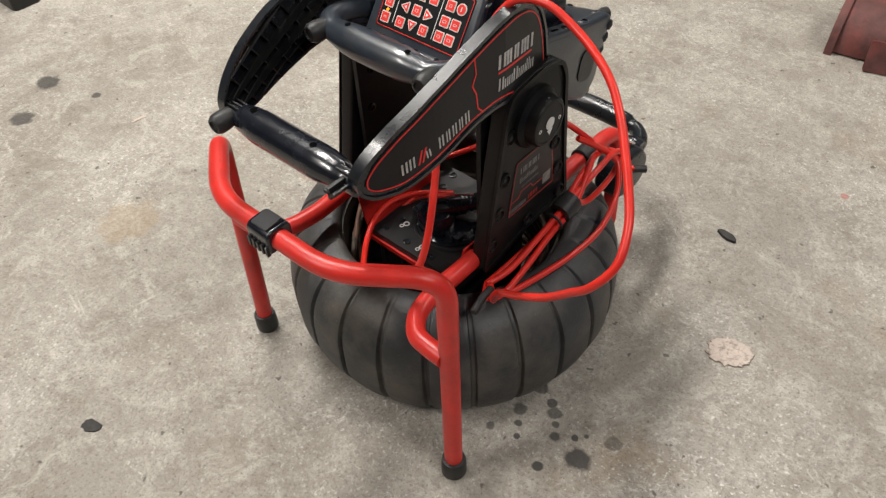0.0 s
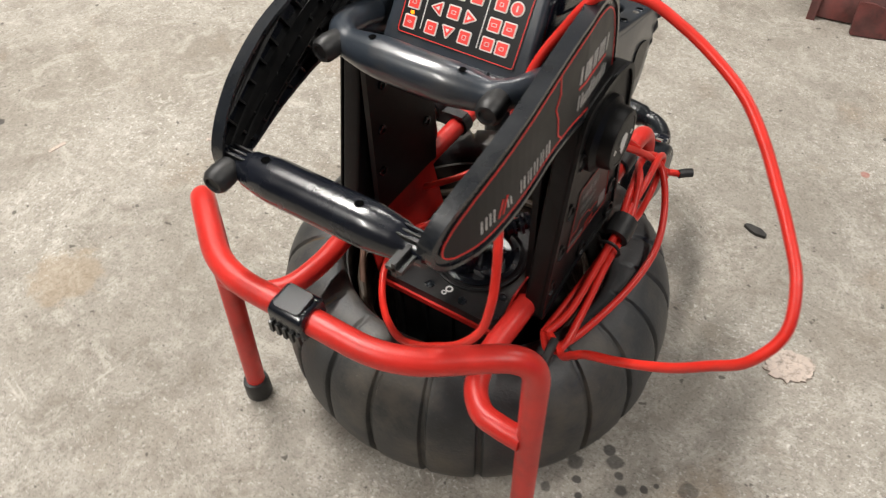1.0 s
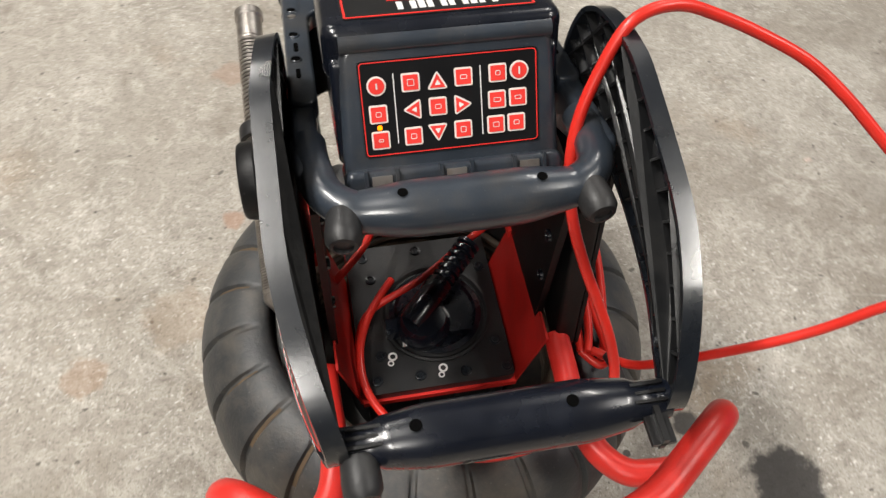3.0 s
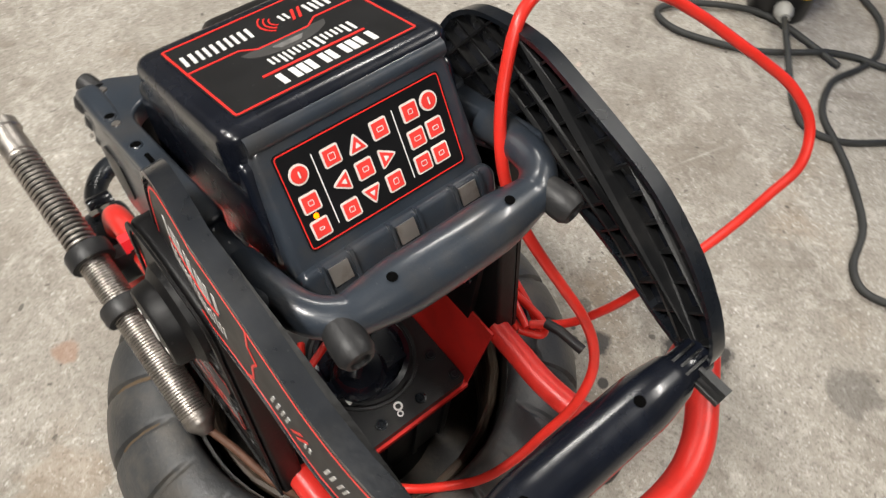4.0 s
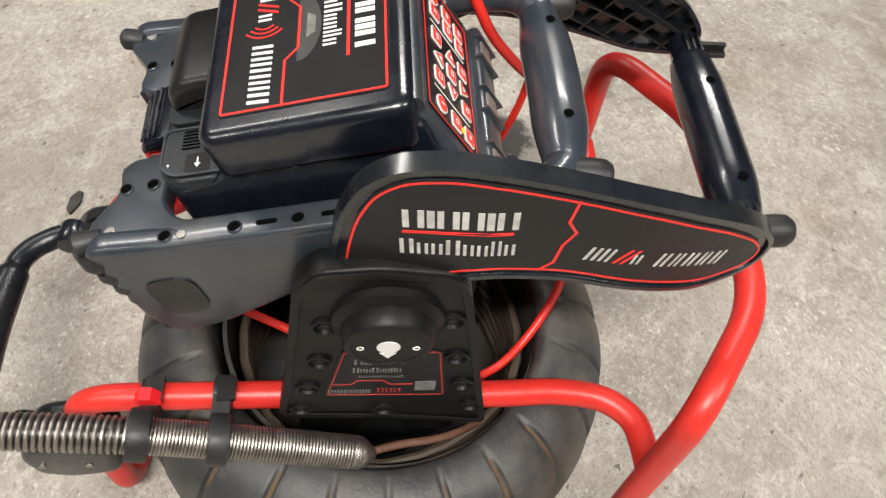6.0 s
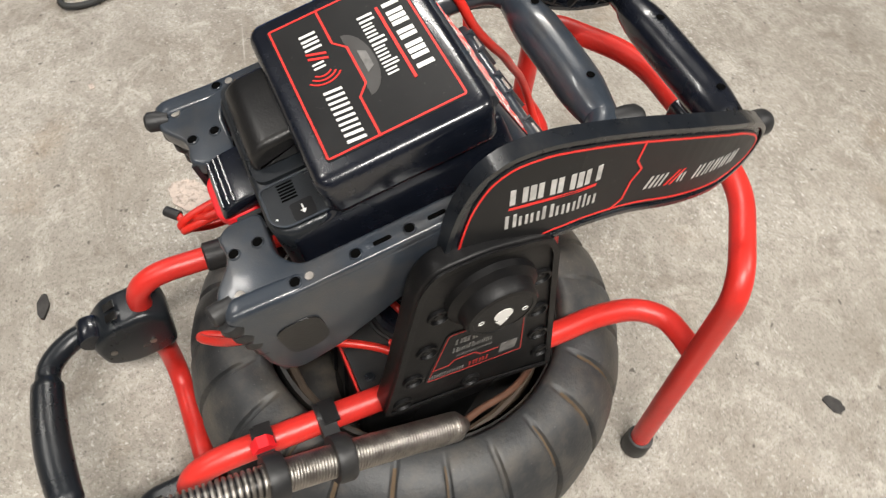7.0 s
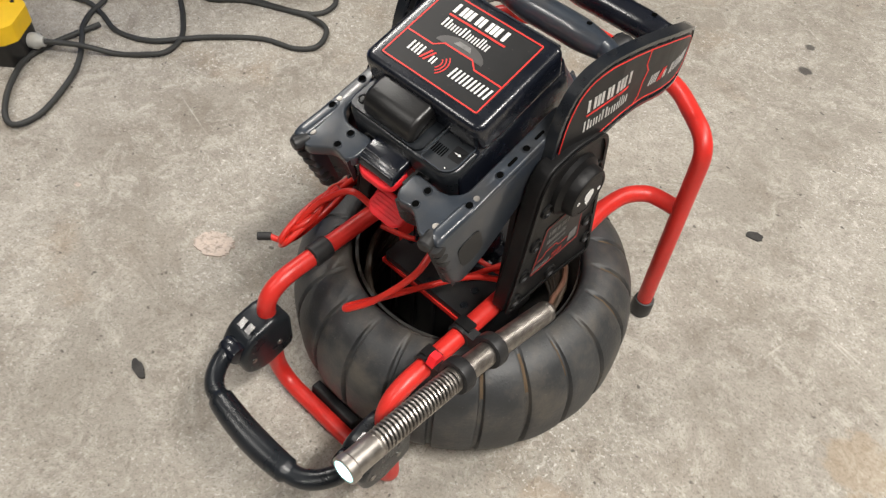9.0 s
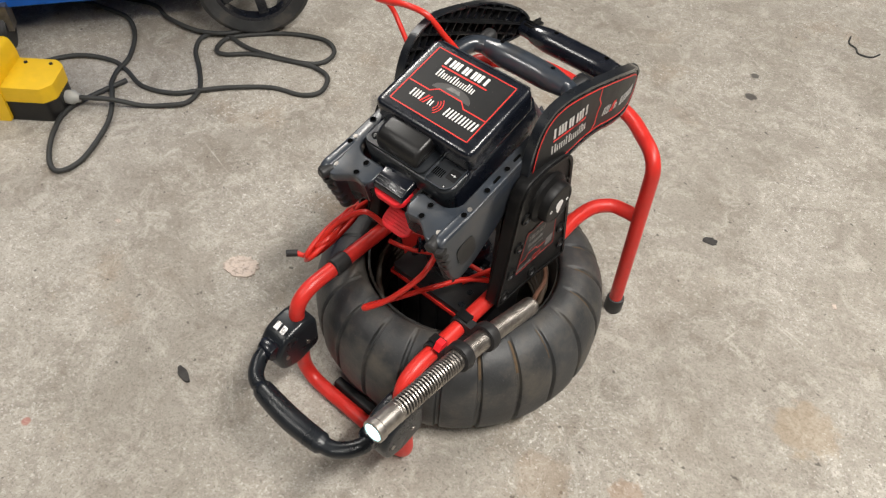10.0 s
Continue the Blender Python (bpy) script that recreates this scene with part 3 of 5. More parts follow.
def side_plate(s):
    lo, hi = (0.118, 0.141) if s > 0 else (-0.141, -0.118)
    plate = part("side_plate", prism(plate_outline, lo, hi, "x", soft=0.004), PLATE, reel, "glossy black moulded side plate with dial and sticker")
    out = s * 0.141
    m = Matrix(((0, 0, s, out), (1 if s > 0 else -1, 0, 0, 0), (0, 1, 0, 0), (0, 0, 0, 1)))
    part("plate_rim", band(plate_outline, 0.006, out - 0.001, out + s * 0.003, "x"), PLATE, plate)
    flip = 1 if s > 0 else -1
    for y, z in ((-0.04, 0.452), (-0.05, 0.39), (-0.061, 0.337), (-0.074, 0.29), (0.054, 0.444), (0.06, 0.384), (0.071, 0.332), (0.079, 0.286), (0.005, 0.283)):
        part("bolt_recess", lathe([(0.0105, 0), (0.0105, 0.003), (0.0085, 0.0035), (0.0075, 0.0005), (0.0045, 0.0005), (0.004, 0.002), (0, 0.002)], pose(out, y, z, 0, 90 * s), 16), PLATE, plate)
    dial = part("dial", lathe([(0.042, 0), (0.041, 0.006), (0.0345, 0.011), (0.033, 0.022), (0.031, 0.0245), (0.027, 0.025), (0.0265, 0.0243), (0, 0.0243)], pose(out, 0.008, 0.4575, 0, 90 * s), 36), PLATE, plate, "round black lock dial with white marking")
    md = m @ Matrix.Translation((flip * 0.008, 0.4575, 0.0248))
    part("arrow_disc", lathe([(0.0085, 0), (0.0085, 0.0006), (0, 0.0006)], md, 20), WHITE, dial)
    arrow = [(-0.0025, -0.009), (-0.006, -0.009), (0.0, -0.0175), (0.006, -0.009), (0.0025, -0.009), (0.0025, 0.002), (-0.0025, 0.002)]
    part("arrow", prism(arrow, 0.0, 0.0005, "z", None, md), WHITE, dial, smooth=False)
    for px in (-0.02, 0.02):
        part("lock_mark", lathe([(0.0028, 0), (0.0028, 0.0005), (0.0017, 0.0005), (0.0017, 0)], md @ Matrix.Translation((px, -0.002, 0)), 14, closed=True), WHITE, dial)
    ms = m @ Matrix.Translation((flip * 0.008, 0.0, 0.0004))
    st = outline2([(-0.05, 0.314), (0.057, 0.312), (0.046, 0.402), (-0.034, 0.402)], 0.006)
    sticker = part("sticker", prism(st, 0, 0.0005, "z", None, ms), DECAL_BLACK, plate, "black sticker with red outline and white lettering bars", smooth=False)
    part("red_outline", band(shrink(st, 0.002), 0.0011, 0.0005, 0.0009, "z", ms), RED_WORN, sticker, smooth=False)
    part("red_step", prism([(-0.044, 0.337), (-0.026, 0.337), (-0.021, 0.345), (0.0, 0.345), (0.006, 0.337), (0.026, 0.337), (0.026, 0.3384), (0.007, 0.3384), (0.001, 0.3464), (-0.022, 0.3464), (-0.027, 0.3384), (-0.044, 0.3384)], 0.0005, 0.0009, "z", None, ms), RED_WORN, sticker, smooth=False)
    m2 = ms @ Matrix.Translation((0, 0, 0.0006))
    word(sticker, "logo_bar", m2, -0.024, 0.378, 0.0095, (0.75, 0.3, 0.8, 0.8, 0.3, 0.8), DIM, 0.1)
    word(sticker, "lettering_bar", m2, -0.025, 0.3625, 0.0085, MIXED, DIM, 0.12)
    word(sticker, "small_lettering", m2, -0.02, 0.352, 0.0035, (0.8,) * 9, DIM, 0.4)
    word(sticker, "lettering_bar", m2, -0.046, 0.32, 0.0065, (0.6,) * 7, DIM, 0.22)
    word(sticker, "red_lettering_bar", m2, -0.004, 0.321, 0.008, (0.7,) * 3, RED_WORN, 0.2)
    part("code_patch", prism(rounded(0.028, 0.046, 0.325, 0.343, 0.001, 1), 0, 0.0004, "z", None, m2), DIM, sticker, smooth=False)
    return plate


for s in (-1, 1):
    side_plate(s)

# ---- tray between the plates ----
tray = part("lock_tray", prism(rounded(-0.084, 0.084, -0.092, 0.098, 0.006, 3), 0.158, 0.17, "z"), TRAY, reel, "matte black locking tray with red sheet edge", bevel=0.002)
tray.location.z = 0.027
part("tray_body", prism(rounded(-0.079, 0.079, -0.089, 0.095, 0.012, 4), 0.03, 0.15, "z", soft=0.004), MATTE, tray, "black moulded body under the tray")
for x in (-0.06, -0.02, 0.02, 0.06):
    for y in (-0.0905, 0.0965):
        part("body_rib", box(x - 0.003, x + 0.003, y - 0.003, y + 0.003, 0.04, 0.148), MATTE, tray, bevel=0.001)
part("tray_edge", box(-0.0855, 0.0855, -0.0955, 0.1005, 0.15, 0.158), RED_SHEET, tray, "red sheet metal edge", bevel=0.001)
for s in (-1, 1):
    cheek = [(s * 0.0845, 0.179), (s * 0.1065, 0.275), (s * 0.109, 0.275), (s * 0.087, 0.179)]
    part("red_cheek", prism(cheek, -0.093, 0.06, "y"), RED_SHEET, reel, "red painted sheet metal cheek")
    part("inner_pad", box(s * 0.104 if s > 0 else -0.111, 0.111 if s > 0 else -0.104, -0.06, 0.07, 0.262, 0.49), PLATE, reel, bevel=0.004)
    for y, z in ((-0.035, 0.45), (-0.042, 0.39), (-0.048, 0.33), (0.03, 0.46), (0.042, 0.4), (0.05, 0.34)):
        part("inner_bolt", lathe([(0.0066, 0), (0.006, 0.003), (0.0036, 0.0035), (0.003, 0.0012), (0, 0.0012)], pose(s * 0.1042, y, z, 0, -90 * s), 14), GLOSS, reel)
part("lock_ring", lathe([(0.063, 0), (0.063, 0.003), (0.06, 0.0035), (0.057, 0.001), (0.057, 0)], pose(0.009, -0.002, 0.17), 48), TRAY, tray)
part("lock_bowl", lathe([(0.053, 0), (0.053, 0.003), (0.047, 0.005), (0.044, 0.001), (0.0, 0.001)], pose(0.009, -0.002, 0.1702), 48), GLOSS, tray)
plug = part("connector_body", lathe([(0.0, 0), (0.026, 0), (0.03, 0.006), (0.03, 0.02), (0.024, 0.03), (0.0, 0.033)], pose(-0.008, -0.022, 0.171), 28), GLOSS, tray, "glossy black swivelling connector")
part("connector_arm", lathe([(0.0, -0.014), (0.015, -0.014), (0.016, 0.0), (0.0155, 0.045), (0.012, 0.05), (0.0115, 0.075), (0.009, 0.078), (0.009, 0.1), (0.0, 0.1)], along((-0.014, -0.016, 0.196), (0.078, 0.08, 0.214)), 20), GLOSS, tray)
for i in range(6):
    p = Vector((-0.014, -0.016, 0.196)).lerp(Vector((0.078, 0.08, 0.214)), 0.4 + 0.075 * i)
    part("strain_relief_ring", lathe([(0.0085, -0.003), (0.0142, -0.002), (0.0142, 0.002), (0.0085, 0.003)], Matrix.Translation(p) @ along((0, 0, 0), (0.092, 0.096, 0.018)), 14), GLOSS, tray)
part("lock_lug", box(-0.05, -0.034, -0.03, -0.012, 0.172, 0.188), GLOSS, tray, bevel=0.004)
part("lock_lug", box(0.02, 0.046, -0.035, 0.0, 0.172, 0.182), GLOSS, tray, bevel=0.004)
for x, y in ((-0.066, -0.052), (-0.065, 0.053), (-0.075, -0.083), (-0.022, -0.084), (0.034, -0.086), (0.085, -0.087), (0.078, -0.052), (0.08, 0.052), (-0.072, 0.085), (0.0, 0.088)):
    part("tray_screw", lathe([(0.0062, 0), (0.0062, 0.002), (0.004, 0.0025), (0.003, 0.001), (0, 0.001)], pose(0.9 * x, 0.95 * y + 0.002, 0.17), 12), DARKGREY, tray)
part("white_pointer", prism([(-0.034, -0.041), (-0.024, -0.038), (-0.034, -0.031)], 0.1699, 0.1716, "z"), WHITE, tray, smooth=False)
for x, y in ((-0.047, -0.05), (0.006, -0.072)):
    part("padlock_mark", lathe([(0.0052, 0), (0.0052, 0.0005), (0.003, 0.0005), (0.003, 0)], pose(x, y, 0.1702), 16, closed=True), WHITE, tray)
    part("padlock_mark", lathe([(0.0036, 0), (0.0036, 0.0005), (0.002, 0.0005), (0.002, 0)], pose(x - 0.003, y - 0.0078, 0.1702), 14, closed=True), WHITE, tray)

# ---- curved arms with the front grip ----
arm_outline = outline2([(0.051, 0.475), (0.049, 0.525), (0.043, 0.563), (0.03, 0.593), (0.01, 0.61), (-0.02, 0.617), (-0.053, 0.616), (-0.104, 0.604), (-0.167, 0.586), (-0.222, 0.562), (-0.252, 0.541),
                        (-0.267, 0.522), (-0.267, 0.502), (-0.252, 0.489), (-0.216, 0.482), (-0.158, 0.495), (-0.106, 0.509), (-0.06, 0.51), (-0.033, 0.503), (-0.017, 0.485)], 0.018, 3)


def arm_x(y):
    """How far out the bowed arm's outer face stands."""
    return 0.1385 - 1.5 * max(0.0, -0.14 - y) ** 2 - 0.11 * max(0.0, y + 0.05)


def bow(ob, s):
    """Bends a piece made flat at x = 0 (outer face) to the arm's bow."""
    for v in ob.data.vertices:
        d, z = v.co.x, v.co.z
        v.co.z = z + 0.12 * d
        v.co.x = s * (arm_x(v.co.y) - d - 0.03 * (z - 0.53))
    if s < 0:
        ob.data.flip_normals()
    return ob


def cut(outline, step=0.012):
    """Long edges split, so that they can bend."""
    out = []
    for (a, b), (c, d) in zip(outline, outline[1:] + outline[:1]):
        k = max(1, int(math.hypot(c - a, d - b) / step))
        out += [(a + (c - a) * i / k, b + (d - b) * i / k) for i in range(k)]
    return out


def crossings(p, d, outline):
    """Where the line p + t d crosses an outline."""
    hits = []
    n = len(outline)
    for i in range(n):
        (ax, ay), (bx, by) = outline[i], outline[(i + 1) % n]
        ex, ey = bx - ax, by - ay
        det = d[0] * -ey + d[1] * ex
        if abs(det) < 1e-12:
            continue
        t = ((ax - p[0]) * -ey + (ay - p[1]) * ex) / det
        u = (d[0] * (ay - p[1]) - d[1] * (ax - p[0])) / det
        if 0 <= u < 1:
            hits.append(t)
    return sorted(hits)


def strip_prism(outline, lo, hi):
    """A flat outline made solid as upright strips, so that its faces bend cleanly."""
    ys = sorted({round(a, 5) for a, b in outline})
    y0, y1 = ys[0] + 1e-5, ys[-1] - 1e-5
    n = 30
    bm = bmesh.new()
    cols = []
    for k in range(n + 1):
        y = y0 + (y1 - y0) * k / n
        h = crossings((y, 0.3), (0.0, 1.0), outline)
        za, zb = 0.3 + h[0], 0.3 + h[-1]
        cols.append([bm.verts.new((x, y, z)) for x, z in ((lo, za), (lo, zb), (hi, zb), (hi, za))])
    for a, b in zip(cols, cols[1:]):
        for i in range(4):
            bm.faces.new((a[i], a[(i + 1) % 4], b[(i + 1) % 4], b[i]))
    bm.faces.new(cols[0])
    bm.faces.new(cols[-1][::-1])
    return bm


def handle_arm(s):
    dense = cut(arm_outline)
    arm = bow(part("handle_arm", strip_prism(shrink(dense, 0.0015), 0.001, 0.004), GLOSS, reel, "glossy black bowed arm, ribbed inside, with sticker"), s)
    bow(part("arm_rim", band(dense, 0.004, -0.0012, 0.0125, "x"), ARM, arm, bevel=0.0014), s)
    inner = shrink(dense, 0.003)
    for ang in (24, -58):
        d = (math.cos(radians(ang)), math.sin(radians(ang)))
        nrm = (-d[1], d[0])
        for k in range(-12, 13):
            p = (-0.11 + nrm[0] * k * 0.0215, 0.53 + nrm[1] * k * 0.0215)
            h = crossings(p, d, inner)
            for a, b in zip(h[::2], h[1::2]):
                if b - a < 0.008:
                    continue
                w = (nrm[0] * 0.001, nrm[1] * 0.001)
                m = max(1, int((b - a) / 0.025))
                at = [(p[0] + d[0] * (a + (b - a) * i / m), p[1] + d[1] * (a + (b - a) * i / m)) for i in range(m + 1)]
                o = [(x - w[0], z - w[1]) for x, z in at] + [(x + w[0], z + w[1]) for x, z in reversed(at)]
                bow(part("rib", prism(o, 0.0035, 0.0112, "x"), INNER, arm, smooth=False), s)
    # sticker on the outer face, laid out as read from outside: u runs to the reader's right
    flip = 1 if s > 0 else -1

    def lay(name, u_outline, lift, mat, parent):
        o = cut([(u * flip, z) for u, z in u_outline], 0.012)
        return bow(part(name, prism(o, -lift - 0.0004, -lift, "x"), mat, parent, smooth=False), s)

    st = shrink(dense, 0.009)
    sticker = bow(part("sticker", strip_prism(st, -0.0005, 0.0008), DECAL, arm, "charcoal sticker with red outline and white lettering bars", smooth=False), s)
    bow(part("red_outline", band(shrink(st, 0.0015), 0.0016, -0.0009, -0.0004, "x"), RED_INK, sticker, smooth=False), s)
    split = [(-0.089, 0.52), (-0.098, 0.53), (-0.1, 0.549), (-0.106, 0.562), (-0.099, 0.573), (-0.101, 0.594), (-0.103, 0.5938), (-0.101, 0.5732), (-0.1083, 0.562), (-0.1022, 0.549), (-0.1, 0.529), (-0.0905, 0.5188)]
    lay("red_step", [(a * flip, b) for a, b in split], 0.0006, RED_INK, sticker)

    def line(u0, z0, deg, h, widths, mat, name, gap=0.16, slant=0.0):
        c, si = math.cos(radians(deg)), math.sin(radians(deg))
        x = 0.0
        for w in widths:
            w, tall = w if isinstance(w, tuple) else (w, 1.0)
            for o in glyph_bars(x, 0.0, w * h, h * tall, slant):
                lay(name, [(u0 + a * c - b * si, z0 + a * si + b * c) for a, b in o], 0.0006, mat, sticker)
            x += (w + gap) * h

    if s < 0:
        a0, z0, a1, z1, dg, de = -0.003, 0.559, 0.118, 0.533, 5, -9
    else:
        a0, z0, a1, z1, dg, de = -0.062, 0.559, -0.216, 0.505, -5, 9
    dz, dw = math.tan(radians(dg)), math.tan(radians(de))
    line(a0, z0, dg, 0.017, (0.8, 0.28, 0.8, 0.8, 0.28, 0.8), PRINT, "logo_bar", 0.1)
    lay("red_rule", [(a0, z0 - 0.006), (a0 + 0.07, z0 - 0.006 + 0.07 * dz), (a0 + 0.07, z0 - 0.0035 + 0.07 * dz), (a0, z0 - 0.0035)], 0.0006, RED_INK, sticker)
    line(a0, z0 - 0.028, dg, 0.0155, MIXED, PRINT, "lettering_bar", 0.14)
    line(a1, z1, de, 0.014, (0.55, 0.5), PRINT, "lettering_bar", 0.2, 0.15)
    line(a1 + 0.021, z1 - 0.001 + 0.021 * dw, de, 0.016, (0.5,), RED_INK, "red_flame_mark", 0.2, 0.5)
    line(a1 + 0.034, z1 + 0.034 * dw, de, 0.010, (0.6,), PRINT, "lettering_bar")
    line(a1 + 0.052, z1 - 0.001 + 0.056 * dw, de, 0.0145, (0.5, 0.42, 0.48, 0.42, 0.5), PRINT, "lettering_bar", 0.3, 0.12)
    return arm


for s in (-1, 1):
    handle_arm(s)


def bar_grip(name, xs, y, z, r_mid, r_end, mat, parent, label, sag=0.0):
    path = [(-xs + 2 * xs * i / 40, y - sag * (1 - abs(i / 20 - 1) ** 2), z) for i in range(41)]
    rad = []
    for i in range(41):
        u = abs(i / 20 - 1)
        k = max(0.0, min(1.0, (0.93 - u) / 0.5))
        k = k * k * (3 - 2 * k)
        rad.append(r_end + (r_mid - r_end) * k + (0.0018 if u < 0.8 else 0.0) * min(1.0, (0.8 - u) / 0.03))
    return part(name, sweep(path, rad, 22), mat, parent, label)


grip = bar_grip("front_grip", 0.108, -0.256, 0.506, 0.0192, 0.0135, GLOSS, reel, "glossy black bulging front grip between the arms")
for x, lo in ((0.04, 1), (-0.06, 1)):
    part("grip_hole", lathe([(0.0035, 0), (0.0042, 0.0006), (0, 0.0004)], pose(x, -0.256, 0.5268), 12), HOLE_SHADE, grip)
for x in (-0.092, 0.092):
    for dy in (-0.006, 0.0, 0.006):
        part("grip_fin", box(x - 0.011, x + 0.011, -0.256 + dy - 0.001, -0.256 + dy + 0.001, 0.511, 0.522), MATTE, grip, bevel=0.0008)
CAP_PROFILE = [(0.0, -0.004), (0.0112, -0.004), (0.012, 0.0), (0.0128, 0.01), (0.0124, 0.018), (0.0095, 0.0225), (0.007, 0.023), (0.0064, 0.0205), (0.0, 0.0205)]
part("end_cap", lathe(CAP_PROFILE, along((-0.097, -0.268, 0.508), (-0.096, -0.296, 0.507)), 24), CAP, reel, "worn black rubber end cap")
nub = part("bare_stub", box(0.087, 0.103, -0.288, -0.264, 0.508, 0.512), MATTE, reel, "black cross-shaped stub that has lost its cap", bevel=0.001)
part("stub_web", box(0.093, 0.097, -0.288, -0.264, 0.5025, 0.5175), MATTE, nub, bevel=0.001)

# ---- the monitor ----
TILT_M = -14.5
MON = Matrix.Translation((0.001, 0.06, 0.5295)) @ Matrix.Rotation(radians(TILT_M), 4, "X")
monitor = thing("inspection_monitor", "slate grey portable monitor with closed black lid and red keypad", "monitor", at=MON)


def mpart(*a, **k):
    return part(*a, **k)


# grey rails and skirts
rail_outline = outline2([(-0.145, 0.0), (-0.145, -0.02), (-0.06, -0.045), (0.02, -0.07), (0.1, -0.108), (0.142, -0.115), (0.157, -0.09), (0.16, 0.004), (0.15, 0.008), (0.05, 0.0)], 0.014)
body = mpart("body", prism([(y, z) for y, z in outline2([(-0.1, -0.03), (-0.085, 0.05), (0.048, 0.05), (0.056, 0.026), (0.09, 0.02), (0.094, -0.05), (0.0, -0.06)], 0.008)], -0.084, 0.084, "x", soft=0.004), GLOSS, monitor, "glossy black moulded monitor body")
for s in (-1, 1):
    skirt = mpart("side_skirt", prism(rail_outline, min(s * 0.0975, s * 0.117), max(s * 0.0975, s * 0.117), "x", soft=0.006), GREY, monitor, "slate grey side skirt with screw holes")
    for y in (0.031, -0.014):
        mpart("slot", prism(rounded(s * 0.107 - 0.0019, s * 0.107 + 0.0019, y - 0.0075, y + 0.0075, 0.0018, 3), 0.003, 0.0041, "z"), HOLE_SHADE, skirt, smooth=False)
    mpart("oval_pad", prism(outline2([(0.1, -0.034), (0.138, -0.034), (0.135, -0.083), (0.1, -0.08)], 0.015), min(s * 0.117, s * 0.1185), max(s * 0.117, s * 0.1185), "x"), MATTE, skirt, "black oval pad")
    # rear leg: a hollow curved wall that narrows towards the middle
    bm = bmesh.new()
    ring = []
    for k in range(13):
        t = k / 12
        x = 0.114 - 0.076 * t
        y = 0.158 - 0.012 * t - 0.024 * math.sin(math.pi * min(1.0, t * 1.05))
        zb = -0.108 + 0.07 * t ** 1.6
        ring.append([bm.verts.new((s * x, yy, zz)) for yy, zz in ((y, 0.0), (y - 0.006 * (1 - t), zb), (y - 0.005 - 0.006 * (1 - t), zb), (y - 0.005, 0.0))])
    for a, b in zip(ring, ring[1:]):
        for k in range(4):
            bm.faces.new((a[k], a[(k + 1) % 4], b[(k + 1) % 4], b[k]))
    bm.faces.new(ring[0])
    bm.faces.new(ring[-1][::-1])
    mpart("rear_leg", bm, DARKGREY, skirt, "dark hollow rear leg")
    for i in range(6):
        mpart("bumper_ridge", lathe([(0.0, -0.0075), (0.0085, -0.0065), (0.0105, 0.0), (0.0085, 0.0065), (0.0, 0.0075)], pose(s * (0.11 - 0.001 * i), 0.158 - 0.0022 * i, -0.009 - 0.0172 * i, -8), 14), CAP, skirt)
    deck = outline2([(s * 0.1165, -0.06), (s * 0.1165, 0.13), (s * 0.107, 0.157), (s * 0.09, 0.162), (s * 0.062, 0.142), (s * 0.042, 0.146), (s * 0.033, 0.136), (s * 0.033, 0.106), (s * 0.078, 0.108), (s * 0.0945, 0.094), (s * 0.0945, -0.06)], 0.011)
    dk = mpart("rear_deck", prism(deck, -0.014, 0.0035, "z", soft=0.003), GREY, monitor, "glossy slate grey deck with screw holes")
    for x, y in ((0.103, 0.142), (0.108, 0.102), (0.108, 0.053), (0.108, 0.009), (0.061, 0.117), (0.062, 0.137)):
        hole = mpart("screw_hole", lathe([(0.0041, 0.0), (0.0041, 0.0012), (0.0, 0.0012)], pose(s * x, y, 0.0034), 18), HOLE_SHADE, dk)
        mpart("hole_rim", lathe([(0.0054, 0.0), (0.005, 0.0013), (0.0043, 0.0018), (0.0041, 0.0012), (0.0041, 0.0)], pose(s * x, y, 0.0034), 18, closed=True), GREY, hole)
    mpart("screw_head", lathe([(0.0036, 0.0), (0.0034, 0.001), (0.0, 0.0013)], pose(s * 0.108, 0.0905, 0.0034), 14), STEEL, dk)
# stubby rubber pegs at the rear corners
for s in (-1, 1):
    mpart("corner_peg", lathe([(0.0, -0.004), (0.0072, -0.004), (0.0076, 0.004), (0.0088, 0.006), (0.0088, 0.014), (0.0066, 0.0165), (0.0, 0.0165)], along((s * 0.1, 0.154, 0.0), (s * 0.106, 0.178, 0.003)), 18), CAP, monitor, "black rubber corner peg")
    mpart("corner_screw", lathe([(0.0042, 0.0), (0.004, 0.0012), (0.0, 0.0016)], pose(s * 0.098, 0.143, 0.0034), 14), STEEL, monitor)
# lid
LM = Matrix.Translation((0, -0.013, 0.0692)) @ Matrix.Rotation(radians(-1.85), 4, "X")
lid = mpart("lid", prism(rounded(-0.088, 0.088, -0.069, 0.071, 0.013, 6), -0.042, -0.0002, "z", None, LM, soft=0.0085), GLOSS, monitor, "glossy black monitor lid with sticker")
ML = Matrix.Translation((0, -0.013, 0.0692)) @ Matrix.Rotation(radians(-1.85), 4, "X") @ Matrix.Rotation(math.pi, 4, "Z")
ls = rounded(-0.071, 0.071, -0.056, 0.0555, 0.003, 2)
lab = mpart("sticker", prism(ls, 0, 0.0006, "z", None, ML), DECAL, lid, "charcoal lid sticker with red outline and white lettering bars", smooth=False)
mpart("red_outline", band(shrink(ls, 0.0012), 0.0016, 0.0006, 0.001, "z", ML), RED_INK, lab, smooth=False)
stepo = [(-0.07, -0.013), (-0.03, -0.013), (-0.02, -0.0045), (0.02, -0.0045), (0.03, -0.013), (0.07, -0.013)]
mpart("red_step", prism(stepo + [(x, y - 0.0018) for x, y in reversed(stepo)], 0.0006, 0.001, "z", None, ML), RED_INK, lab, smooth=False)
